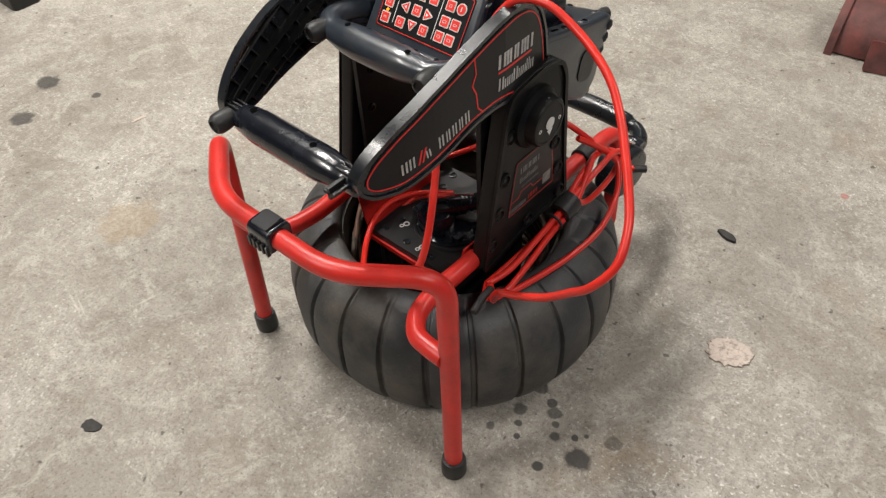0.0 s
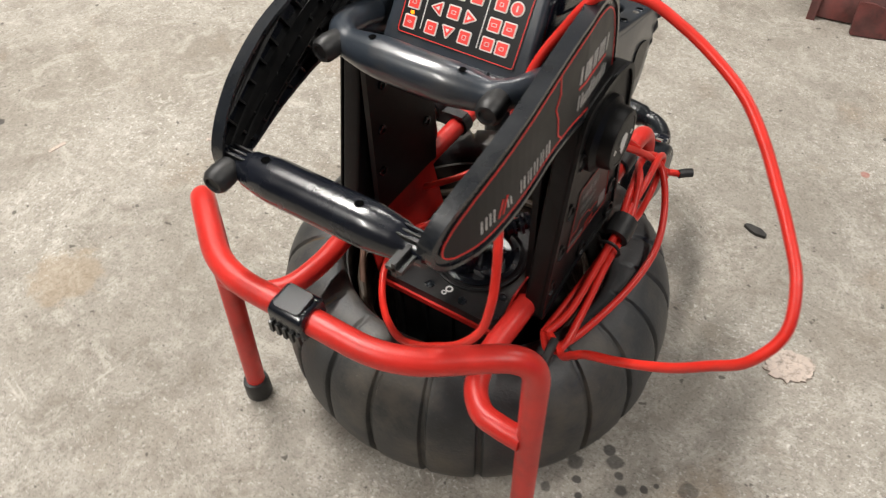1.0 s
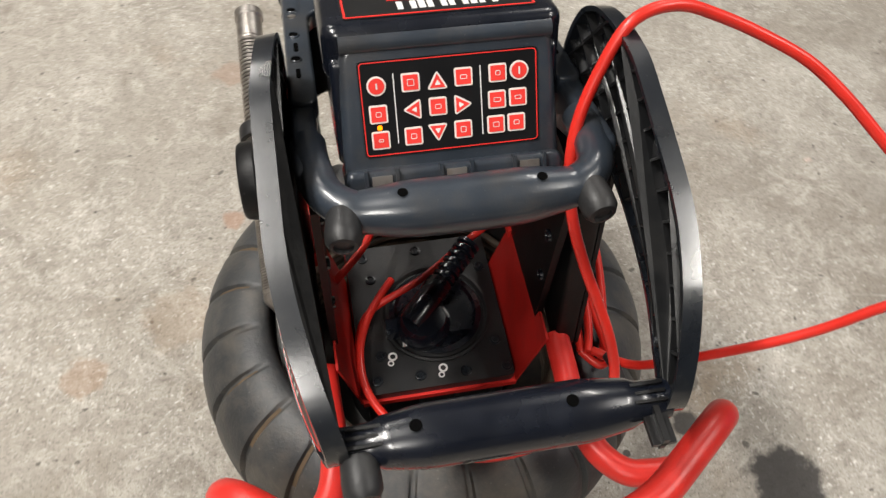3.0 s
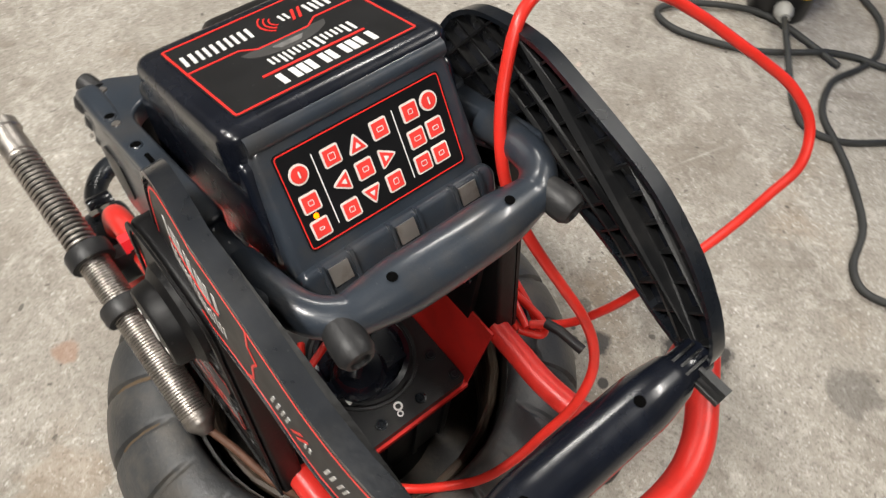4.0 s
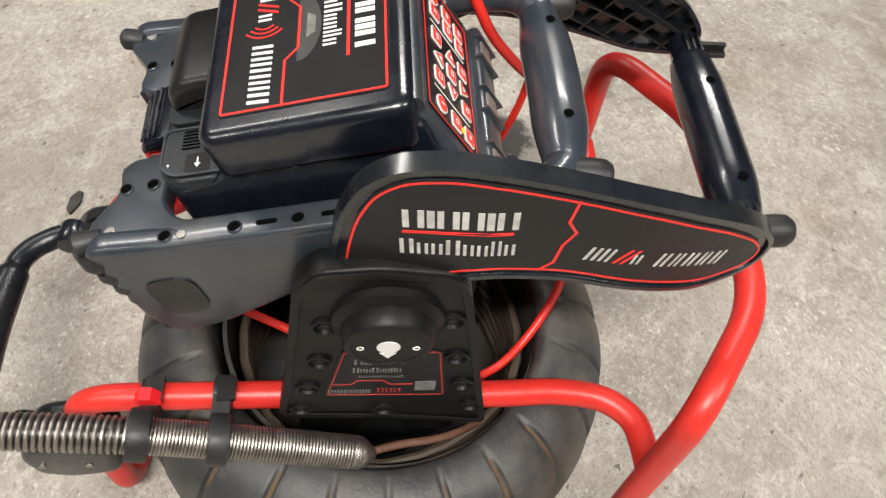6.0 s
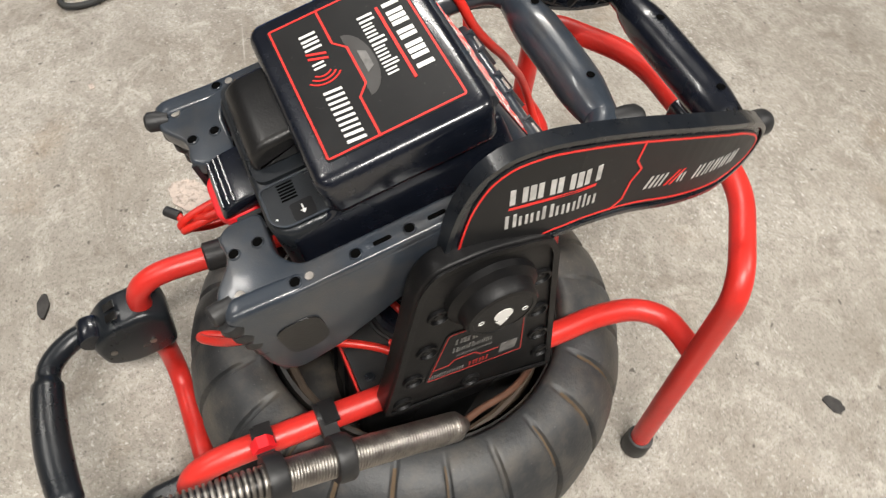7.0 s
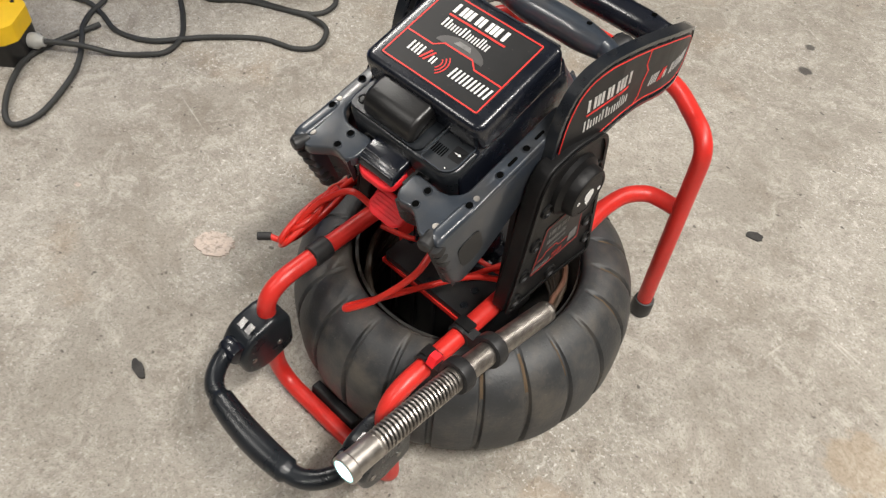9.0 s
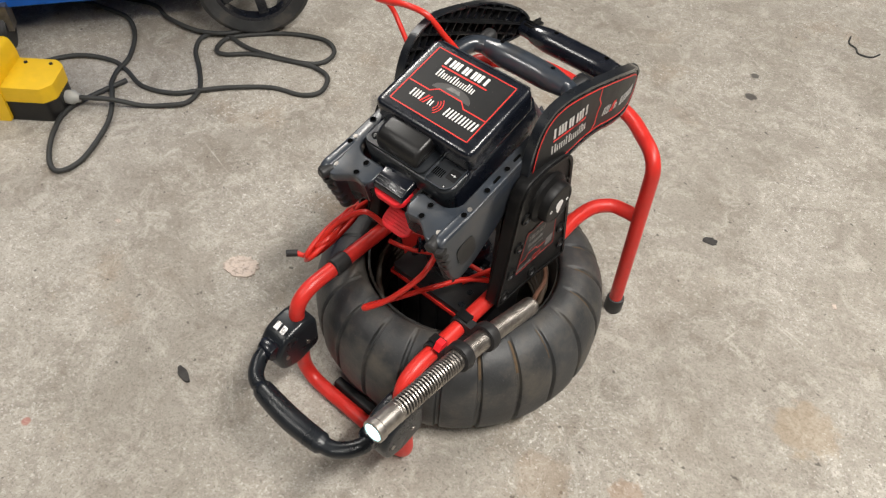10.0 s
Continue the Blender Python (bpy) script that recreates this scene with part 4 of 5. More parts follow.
mpart("half_moon", prism([(0.033 * math.cos(a), -0.006 + 0.016 * math.sin(a)) for a in [math.pi * k / 16 for k in range(17)]], 0.0006, 0.0009, "z", None, ML), HALF_MOON, lab, smooth=False)
mpart("silver_sliver", prism([(-0.012, 0.0), (0.012, 0.0), (0.008, 0.006), (-0.008, 0.006)], 0.0009, 0.0013, "z", None, ML), DIM, lab, smooth=False)
M2 = ML @ Matrix.Translation((0, 0, 0.0008))
word(lab, "logo_bar", M2, -0.044, 0.033, 0.0135, (1.0, 0.36, 1.05, 1.05, 0.36, 1.05), WHITE, 0.12)
mpart("red_rule", prism([(-0.044, 0.0275), (0.036, 0.0275), (0.036, 0.0298), (-0.044, 0.0298)], 0, 0.0005, "z", None, M2), RED_INK, lab, smooth=False)
word(lab, "lettering_bar", M2, -0.042, 0.0115, 0.0125, MIXED, WHITE, 0.2)
word(lab, "lettering_bar", M2, -0.05, -0.035, 0.0135, (0.6, 0.55), WHITE, 0.16)
word(lab, "red_flame_mark", M2, -0.031, -0.036, 0.015, (0.5,), RED_INK, 0.2, 0.4)
word(lab, "lettering_bar", M2, -0.018, -0.035, 0.0095, (0.65,), WHITE)
for i, r in enumerate((0.009, 0.013, 0.017)):
    arc = [(-0.012 + r * math.cos(a), -0.03 + r * math.sin(a)) for a in [radians(-50 + 100 * k / 8) for k in range(9)]]
    mpart("signal_arc", prism(arc + [(-0.012 + (r - 0.0012) * math.cos(a), -0.03 + (r - 0.0012) * math.sin(a)) for a in [radians(50 - 100 * k / 8) for k in range(9)]], 0, 0.0004, "z", None, M2), RED_INK, lab, smooth=False)
word(lab, "lettering_bar", M2, 0.012, -0.037, 0.0145, (0.55, 0.5, 0.55, 0.5, 0.6), WHITE, 0.22, 0.08)
# keypad face
KP = Matrix.Translation((0.001, -0.0875, 0.0485)) @ Matrix.Rotation(radians(70.0), 4, "X")
face = mpart("keypad_bezel", prism(outline2([(-0.083, -0.09), (0.083, -0.09), (0.078, 0.012), (-0.078, 0.012)], 0.012), -0.045, 0.0, "z", None, KP, soft=0.006), GREY, monitor, "slate grey bezel round the keypad")
mpart("hinge_bar", sweep([KP @ Vector((-0.077, 0.012, -0.004)), KP @ Vector((0.077, 0.012, -0.004))], 0.0075, 14), GREY, face)
W, HT = 0.132, 0.07
panel = mpart("keypad", prism(rounded(-W / 2, W / 2, -HT, 0, 0.003, 3), 0, 0.001, "z", None, KP), DECAL_BLACK, face, "black keypad with backlit red keys", smooth=False)
mpart("red_outline", band(rounded(-W / 2 + 0.001, W / 2 - 0.001, -HT + 0.001, -0.001, 0.003, 3), 0.0008, 0.001, 0.0014, "z", KP), RED_INK, panel, smooth=False)


def key(u, v, kind):
    x, y = (u - 0.5) * W, -v * HT
    h = 0.0067
    shapes = {"sq": rounded(x - h, x + h, y - h, y + h, 0.0016, 3), "ci": [(x + h * 1.05 * math.cos(a), y + h * 1.05 * math.sin(a)) for a in [2 * math.pi * k / 24 for k in range(24)]]}
    if kind in "udlr":
        rot = {"u": 90, "d": -90, "l": 180, "r": 0}[kind]
        shapes[kind] = outline2([(x + 0.0092 * math.cos(radians(rot + a)), y + 0.0092 * math.sin(radians(rot + a))) for a in (0, 120, 240)], 0.0028, 3)
    o = shapes[kind]
    k = mpart("key", prism(o, 0.001, 0.002, "z", None, KP), KEY_RIM, panel, smooth=False)
    mpart("key_face", prism(shrink(o, 0.0013), 0.002, 0.0024, "z", None, KP), BUTTON, k, smooth=False)
    g = 0.0022
    g *= 0.8 + 0.5 * ((7 * u + 3 * v) % 1.0)
    glyph = {"sq": rounded(x - g, x + g, y - g * (0.5 + (5 * u + v) % 0.6), y + g * (0.5 + (5 * u + v) % 0.6), 0.0006, 1), "ci": rounded(x - 0.0006, x + 0.0006, y - g, y + g, 0.0004, 1)}.get(kind) or [(x + (a - x) * 0.28, y + (b - y) * 0.28) for a, b in o]
    mpart("key_symbol", band(glyph, 0.00045, 0.0024, 0.0027, "z", KP) if kind == "sq" else prism(glyph, 0.0024, 0.0027, "z", None, KP), WHITE, k, smooth=False)


for u, v, kd in ((0.095, 0.257, "ci"), (0.093, 0.546, "sq"), (0.094, 0.82, "sq"), (0.2825, 0.248, "sq"), (0.43, 0.28, "u"), (0.576, 0.242, "sq"), (0.295, 0.53, "l"), (0.425, 0.522, "sq"), (0.553, 0.527, "r"),
                 (0.278, 0.809, "sq"), (0.416, 0.771, "d"), (0.56, 0.79, "sq"), (0.769, 0.236, "sq"), (0.891, 0.23, "ci"), (0.76, 0.513, "sq"), (0.88, 0.507, "sq"), (0.749, 0.776, "sq"), (0.867, 0.773, "sq")):
    key(u, v, kd)
for u in (0.19, 0.672):
    mpart("divider_line", prism(rounded((u - 0.5) * W - 0.0004, (u - 0.5) * W + 0.0004, -0.87 * HT, -0.14 * HT, 0.0003, 1), 0.001, 0.0014, "z", None, KP), WHITE, panel, smooth=False)
mpart("amber_light", lathe([(0.002, 0), (0.0018, 0.001), (0, 0.0013)], KP @ Matrix.Translation(((0.094 - 0.5) * W, -0.69 * HT, 0.001)), 12), AMBER, panel, "glowing amber indicator light")
# lower lip with metal hinge leaves
lip = mpart("lower_lip", prism(outline2([(-0.08, -0.106), (0.08, -0.106), (0.084, -0.086), (0.08, -0.0785), (-0.08, -0.0785), (-0.084, -0.086)], 0.007), -0.04, 0.008, "z", None, KP, soft=0.005), GREY, face, "slate grey lip with metal hinge leaves")
for x in (-0.056, 0.0, 0.056):
    mpart("hinge_leaf", box(x - 0.0075, x + 0.0075, -0.0965, -0.0825, 0.0065, 0.0095, None, KP), CHROME, lip, "worn chromed hinge leaf", bevel=0.001)
    for e in (-0.0115, 0.0115):
        mpart("hinge_rib", box(x + e - 0.0012, x + e + 0.0012, -0.107, -0.0775, 0.004, 0.0108, None, KP), GREY, lip, bevel=0.0006)
# carrying grip of the monitor with its bent ends
g = MON.inverted()
gp = [(-0.105, -0.034, 0.541), (-0.104, -0.059, 0.549), (-0.098, -0.091, 0.556), (-0.084, -0.107, 0.556), (-0.066, -0.111, 0.554), (0, -0.113, 0.554), (0.066, -0.111, 0.554), (0.084, -0.107, 0.556), (0.098, -0.091, 0.556), (0.104, -0.059, 0.549), (0.105, -0.034, 0.541)]
gpath = spline(gp, 8)
gr = []
for p in gpath:
    k = max(0.0, min(1.0, (0.094 - abs(p.x)) / 0.062))
    gr.append(0.0135 + 0.0068 * k * k * (3 - 2 * k))
mgrip = mpart("monitor_grip", sweep([g @ p for p in gpath], gr, 22), GREY, monitor, "slate grey bulging carrying grip, scuffed brown")
for x in (-0.046, 0.05):
    mpart("grip_hole", lathe([(0.0033, 0), (0.0037, 0.0006), (0, 0.0003)], g @ pose(x, -0.113, 0.5735), 12), HOLE_SHADE, mgrip)
for s in (-1, 1):
    mpart("end_cap", lathe(CAP_PROFILE, g @ along((s * 0.087, -0.117, 0.557), (s * 0.09, -0.15, 0.557)), 24), CAP, monitor, "worn black rubber end cap")
# battery, socket panel, latch with its red tabs
block_o = outline2([(-0.0835, 0.0), (0.0835, 0.0), (0.0835, 0.09), (0.07, 0.103), (-0.07, 0.103), (-0.0835, 0.09)], 0.013)
block = mpart("rear_block", prism(block_o, -0.05, 0.027, "z", soft=0.006), DARKGREY, monitor, "charcoal rear block that carries battery and sockets")
mpart("battery_shelf", prism(rounded(-0.0335, 0.076, 0.04, 0.0985, 0.01, 5), 0.025, 0.031, "z"), DARKGREY, block, bevel=0.002)
mpart("battery", prism(outline2([(0.034, 0.028), (0.034, 0.053), (0.044, 0.0575), (0.082, 0.056), (0.094, 0.047), (0.097, 0.028)], 0.007), -0.022, 0.056, "x", soft=0.007), MATTE, monitor, "matte black battery block")
mpart("round_knob", lathe([(0.006, 0.0), (0.0058, 0.002), (0.004, 0.0028), (0.0035, 0.0018), (0.0, 0.002)], pose(0.065, 0.085, 0.0309), 18), MATTE, block)
so = outline2([(-0.079, 0.04), (-0.036, 0.04), (-0.036, 0.1), (-0.07, 0.1), (-0.079, 0.09)], 0.006)
SOCK_Z = 0.0282
sock = mpart("socket_panel", prism(so, 0.025, SOCK_Z, "z"), DARKGREY, block, "charcoal socket panel with speaker slots", bevel=0.0008)
mpart("panel_rim", band(so, 0.0014, SOCK_Z - 0.001, SOCK_Z + 0.0013, "z"), GREY, sock, bevel=0.0005)
for i in range(6):
    mpart("speaker_slot", prism(rounded(-0.0555 + 0.003 * i, -0.054 + 0.003 * i, 0.073, 0.086, 0.0006, 2), SOCK_Z, SOCK_Z + 0.0004, "z"), HOLE_SHADE, sock, smooth=False)
mpart("symbol_patch", prism(rounded(-0.0765, -0.06, 0.064, 0.082, 0.002, 3), SOCK_Z, SOCK_Z + 0.0004, "z"), DECAL_BLACK, sock, smooth=False)
mpart("usb_mark", prism([(-0.0725, 0.073), (-0.069, 0.0708), (-0.069, 0.0725), (-0.064, 0.0725), (-0.064, 0.0735), (-0.069, 0.0735), (-0.069, 0.0752)], SOCK_Z + 0.0004, SOCK_Z + 0.0008, "z"), WHITE, sock, smooth=False)
mpart("white_dot", lathe([(0.0009, 0.0), (0.0009, 0.0005), (0.0, 0.0005)], pose(-0.068, 0.094, SOCK_Z), 8), WHITE, sock)
# latch over the gap in the deck, with its red tab
for s in (-1, 1):
    mpart("latch_bracket", box(min(s * 0.03, s * 0.05), max(s * 0.03, s * 0.05), 0.098, 0.126, -0.012, 0.0015), MATTE, block, bevel=0.0015)
    mpart("bracket_window", box(min(s * 0.035, s * 0.045), max(s * 0.035, s * 0.045), 0.104, 0.118, 0.001, 0.002), HOLE_SHADE, block, smooth=False)
latch = mpart("latch", prism(outline2([(0.094, 0.004), (0.094, 0.0105), (0.118, 0.0095), (0.132, 0.005), (0.136, -0.002), (0.136, -0.006), (0.1, -0.004)], 0.004), -0.0225, 0.0325, "x", soft=0.003), GLOSS, monitor, "glossy black ridged latch")
for i in range(3):
    mpart("latch_ridge", sweep([(-0.0195, 0.132 - 0.0052 * i, 0.0058 + 0.0018 * i), (0.0295, 0.132 - 0.0052 * i, 0.0058 + 0.0018 * i)], 0.0011, 8), GLOSS, latch)
mpart("red_tab", prism(outline2([(-0.021, 0.108), (0.034, 0.108), (0.034, 0.134), (0.024, 0.1425), (-0.012, 0.1425), (-0.021, 0.134)], 0.007), -0.02, -0.0085, "z", soft=0.003), RED_TAB, latch, "red release tab")
LV = pose(-0.002, 0.158, 0.435, -34)
tab = part("release_lever", prism(outline2([(-0.027, 0.0), (0.027, 0.0), (0.027, 0.026), (0.018, 0.035), (-0.018, 0.035), (-0.027, 0.026)], 0.007), 0, 0.008, "z", None, LV, soft=0.003), RED_TAB, reel, "red ridged release lever")
for i in range(5):
    part("lever_ridge", sweep([LV @ Vector((-0.021, 0.008 + 0.0048 * i, 0.008)), LV @ Vector((0.021, 0.008 + 0.0048 * i, 0.008))], 0.0012, 8), RED_TAB, tab)
# ---- red signal cable ----
cable = thing("signal_cable", "bright red signal cable looping over the arm and bundled", "cable")
loop = [(-0.035, 0.047, 0.2), (-0.054, 0.017, 0.212), (-0.072, -0.016, 0.22), (-0.083, -0.052, 0.219), (-0.081, -0.088, 0.209), (-0.064, -0.121, 0.202), (-0.04, -0.149, 0.208), (-0.015, -0.172, 0.225), (0.014, -0.191, 0.24), (0.046, -0.199, 0.259), (0.075, -0.201, 0.282),
        (0.102, -0.203, 0.309), (0.123, -0.196, 0.34), (0.127, -0.183, 0.375), (0.121, -0.165, 0.408), (0.11, -0.144, 0.438), (0.098, -0.124, 0.468), (0.09, -0.101, 0.496), (0.088, -0.078, 0.526), (0.092, -0.06, 0.559), (0.107, -0.041, 0.591), (0.13, -0.025, 0.6235),
        (0.166, -0.017, 0.628), (0.205, -0.02, 0.615), (0.24, -0.031, 0.602), (0.271, -0.048, 0.59), (0.298, -0.07, 0.573), (0.321, -0.094, 0.555), (0.343, -0.119, 0.537), (0.362, -0.145, 0.518), (0.37, -0.172, 0.492), (0.355, -0.189, 0.464), (0.331, -0.187, 0.436),
        (0.306, -0.183, 0.407), (0.279, -0.177, 0.381), (0.252, -0.169, 0.356), (0.223, -0.161, 0.333), (0.204, -0.148, 0.3), (0.187, -0.128, 0.262), (0.16, -0.1, 0.246)]
part("main_loop", sweep(spline(loop, 8), 0.0047, 12), RED_CABLE, cable)
bundle = [
    [(0.155, -0.1, 0.245), (0.165, -0.06, 0.25), (0.166, 0.01, 0.265), (0.166, 0.075, 0.28), (0.165, 0.15, 0.29), (0.16, 0.2, 0.285), (0.16, 0.225, 0.265), (0.165, 0.19, 0.245), (0.17, 0.12, 0.25), (0.168, 0.07, 0.274), (0.16, 0.0, 0.252), (0.15, -0.095, 0.238)],
    [(0.15, -0.095, 0.238), (0.165, -0.115, 0.24), (0.178, -0.1, 0.238), (0.176, -0.05, 0.24), (0.172, 0.02, 0.256), (0.172, 0.08, 0.272), (0.16, 0.13, 0.3), (0.145, 0.17, 0.292), (0.15, 0.22, 0.27), (0.172, 0.218, 0.24)],
    [(0.168, -0.11, 0.236), (0.185, -0.07, 0.231), (0.205, 0.02, 0.231), (0.208, 0.1, 0.231), (0.19, 0.17, 0.24), (0.165, 0.205, 0.268), (0.145, 0.19, 0.29), (0.155, 0.12, 0.294), (0.163, 0.075, 0.284)],
    [(0.13, 0.14, 0.335), (0.15, 0.18, 0.3), (0.165, 0.21, 0.262), (0.172, 0.218, 0.252), (0.18, 0.222, 0.251), (0.187, 0.224, 0.251)],
]
for b in bundle:
    part("bundled_strand", sweep(spline(b, 8), 0.0046, 10), RED_CABLE, cable)
part("dark_tip", sweep([(0.186, 0.223, 0.251), (0.192, 0.229, 0.251), (0.2, 0.236, 0.25)], 0.0062, 12), CAP, cable, "black rubber sleeved cable tip")
part("dark_tip", sweep([(0.17, -0.112, 0.256), (0.173, -0.13, 0.261), (0.178, -0.158, 0.257)], 0.0055, 12), CAP, cable, "black rubber sleeved cable tip")
part("tape_wrap", lathe([(0.01, -0.016), (0.0165, -0.015), (0.0175, 0.0), (0.0165, 0.015), (0.01, 0.016)], along((0.167, 0.065, 0.276), (0.167, 0.09, 0.281)), 14), CAP, cable, "black tape wrapped round the bundle", bevel=0.002)
part("tape_wrap", lathe([(0.0125, -0.002), (0.0155, -0.001), (0.0155, 0.001), (0.0125, 0.002)], along((0.167, 0.035, 0.268), (0.167, 0.06, 0.272)), 14), CAP, cable)
rear_loop = [(-0.1, 0.03, 0.24), (-0.06, 0.07, 0.25), (-0.03, 0.13, 0.255), (-0.005, 0.19, 0.262), (0.011, 0.232, 0.27), (0.006, 0.24, 0.276), (-0.02, 0.22, 0.3), (-0.05, 0.195, 0.345), (-0.062, 0.175, 0.375), (-0.05, 0.14, 0.39), (0.0, 0.128, 0.37), (0.06, 0.135, 0.345), (0.104, 0.142, 0.35), (0.14, 0.165, 0.318)]
part("rear_loop", sweep(spline(rear_loop, 8), 0.0046, 10), RED_CABLE, cable)
part("tray_strand", sweep(spline([(-0.084, -0.03, 0.19), (-0.066, 0.005, 0.205), (0.0, 0.03, 0.225), (0.06, 0.07, 0.23), (0.1, 0.09, 0.24)], 8), 0.0042, 10), RED_CABLE, cable)

# ---- push camera clipped to the rear tube ----
cam_head = thing("push_camera", "steel spring push camera with lit lens, clipped to the red tube", "inspection camera")
A, B = Vector((-0.164, 0.045, 0.234)), Vector((-0.166, 0.4, 0.314))


def on_rod(t):
    return A.lerp(B, t) + Vector((0, 0, 0.014 * math.sin(math.pi * t)))


def coil(t0, t1, r, wire, pitch, name):
    bm = bmesh.new()
    length = (B - A).length * (t1 - t0)
    n = int(length / pitch)
    d = (on_rod(t1) - on_rod(t0)).normalized()
    sx = d.cross(Vector((0, 0, 1))).normalized()
    sy = sx.cross(d)
    pts = []
    for i in range(n * 14 + 1):
        a = 2 * math.pi * i / 14
        pts.append(on_rod(t0 + (t1 - t0) * i / (n * 14)) + r * (math.cos(a) * sx + math.sin(a) * sy))
    return part(name, sweep(pts, wire, 6, bm), STEEL, cam_head, "close-wound bright steel spring")


part("inner_core", sweep([on_rod(i / 30) for i in range(-1, 29)], 0.0136, 14), MATTE, cam_head)
coil(-0.05, 0.52, 0.015, 0.0014, 0.003, "close_spring")
coil(0.52, 0.885, 0.0148, 0.0019, 0.0056, "open_spring")
head = part("camera_head", lathe([(0.0, -0.05), (0.0145, -0.05), (0.016, -0.046), (0.016, -0.012), (0.0178, -0.01), (0.0178, 0.0), (0.0145, 0.001), (0.014, -0.003), (0.0, -0.003)], along(on_rod(1.0), on_rod(1.0) + (on_rod(1.0) - on_rod(0.93))), 28), STEEL, cam_head, "stainless steel camera head")
part("lit_lens", lathe([(0.0112, -0.003), (0.0104, -0.0005), (0.0, 0.001)], along(on_rod(1.0), on_rod(1.0) + (on_rod(1.0) - on_rod(0.93))), 24), LED, head, "glowing white camera lens")
part("lens_rim", lathe([(0.0142, -0.0028), (0.0138, 0.0), (0.0115, 0.0008), (0.0112, -0.002)], along(on_rod(1.0), on_rod(1.0) + (on_rod(1.0) - on_rod(0.93))), 24), LENS_GLARE, head, "pale blue lens rim, glowing to imitate the lens's glare")
part("rod_ferrule", lathe([(0.0, -0.016), (0.006, -0.016), (0.0085, -0.012), (0.0135, -0.006), (0.0158, -0.002), (0.0158, 0.008), (0.0, 0.008)], along(on_rod(-0.05), on_rod(0.0)), 18), STEEL, cam_head)
part("push_rod", sweep(spline([on_rod(-0.07), (-0.152, -0.01, 0.212), (-0.135, -0.066, 0.19), (-0.1, -0.115, 0.16), (-0.05, -0.145, 0.13)], 8), 0.0042, 10), ROD, cam_head, "brown fibreglass push rod")
for t in (0.3, 0.48):
    p = on_rod(t)
    d = (B - A).normalized()
    clip = part("rod_clip", lathe([(0.0165, -0.009), (0.0225, -0.0088), (0.0235, -0.006), (0.0235, 0.006), (0.0225, 0.0088), (0.0165, 0.009)], along(p + Vector((0, 0, 0.003)), p + d + Vector((0, 0, 0.003))), 24, closed=True), CAP, cam_head, "black rubber clip holding the spring")
    q = Vector((-0.117, p.y, 0.26))
    part("tube_ring", lathe([(0.0132, -0.009), (0.017, -0.0085), (0.017, 0.0085), (0.0132, 0.009)], along(q, q + Vector((0, 1, 0))), 20, closed=True), CAP, clip)
    part("clip_web", box(-0.152, -0.122, p.y - 0.008, p.y + 0.008, 0.254, 0.276), CAP, clip, bevel=0.004)
    if t > 0.3:
        part("red_wedge", prism([(-0.012, 0.0), (0.012, 0.0), (0.005, 0.012), (-0.005, 0.012)], -0.006, 0.006, "x", None, pose(-0.128, p.y, 0.279)), RED_TAB, clip, "red plastic wedge")
    part("clip_latch", box(-0.13, -0.106, p.y - 0.012, p.y + 0.004, 0.2755, 0.2805), MATTE, clip, bevel=0.0015)

# ---- things on the floor ----
curl = [(-0.189, -1.584, 0.003), (-0.199, -1.548, 0.003), (-0.224, -1.536, 0.003), (-0.239, -1.515, 0.003), (-0.273, -1.523, 0.003), (-0.287, -1.557, 0.003)]
tagged(part("wire_curl", sweep(spline(curl, 6), 0.0025, 6), CORD), "thin dark curl of wire lying on the concrete", "debris")
rng = random.Random(4)
chip_o = [(0.021 * math.cos(a) * (0.9 + 0.2 * rng.random()), 0.0075 * math.sin(a) * (0.8 + 0.4 * rng.random())) for a in [2 * math.pi * k / 14 for k in range(14)]]
tagged(part("bark_chip", prism(chip_o, 0.0, 0.006, "z", None, pose(0.294, 0.438, 0.0, 0, 0, -14)), GRIT, bevel=0.002), "thin dark chip of debris lying on the concrete", "debris")
fl = [(0.037 * math.cos(a) * (0.85 + 0.25 * rng.random()), 0.029 * math.sin(a) * (0.85 + 0.25 * rng.random())) for a in [2 * math.pi * k / 44 for k in range(44)]]
tagged(part("plaster_flake", prism(fl, 0.0, 0.0035, "z", None, pose(0.42, 0.199, 0.0, 0, 0, 20)), FLAKE, bevel=0.001), "pale crumbly plaster flake lying on the concrete", "debris")
sp = [(0.0165 * math.cos(a) * (0.8 + 0.4 * rng.random()), 0.0105 * math.sin(a) * (0.75 + 0.5 * rng.random())) for a in [2 * math.pi * k / 14 for k in range(14)]]
tagged(part("dark_lump", prism(sp, 0.0, 0.0022, "z", None, pose(-0.273, -0.553, 0.0, 0, 0, 30)), GRIT, bevel=0.0008), "small dark lump of dirt on the concrete", "debris")
for x, y, a, ln in ((-0.662, 0.132, 40, 0.03), (0.713, 0.296, 10, 0.012), (-0.904, -0.045, 80, 0.035), (-0.554, -0.567, 120, 0.014)):
    tagged(part("paper_scrap", box(-ln / 2, ln / 2, -0.004, 0.004, 0, 0.0015, None, pose(x, y, 0, 0, 0, a)), FLAKE, bevel=0.0004), "tiny pale scrap lying on the concrete", "debris", "scraps on the floor")

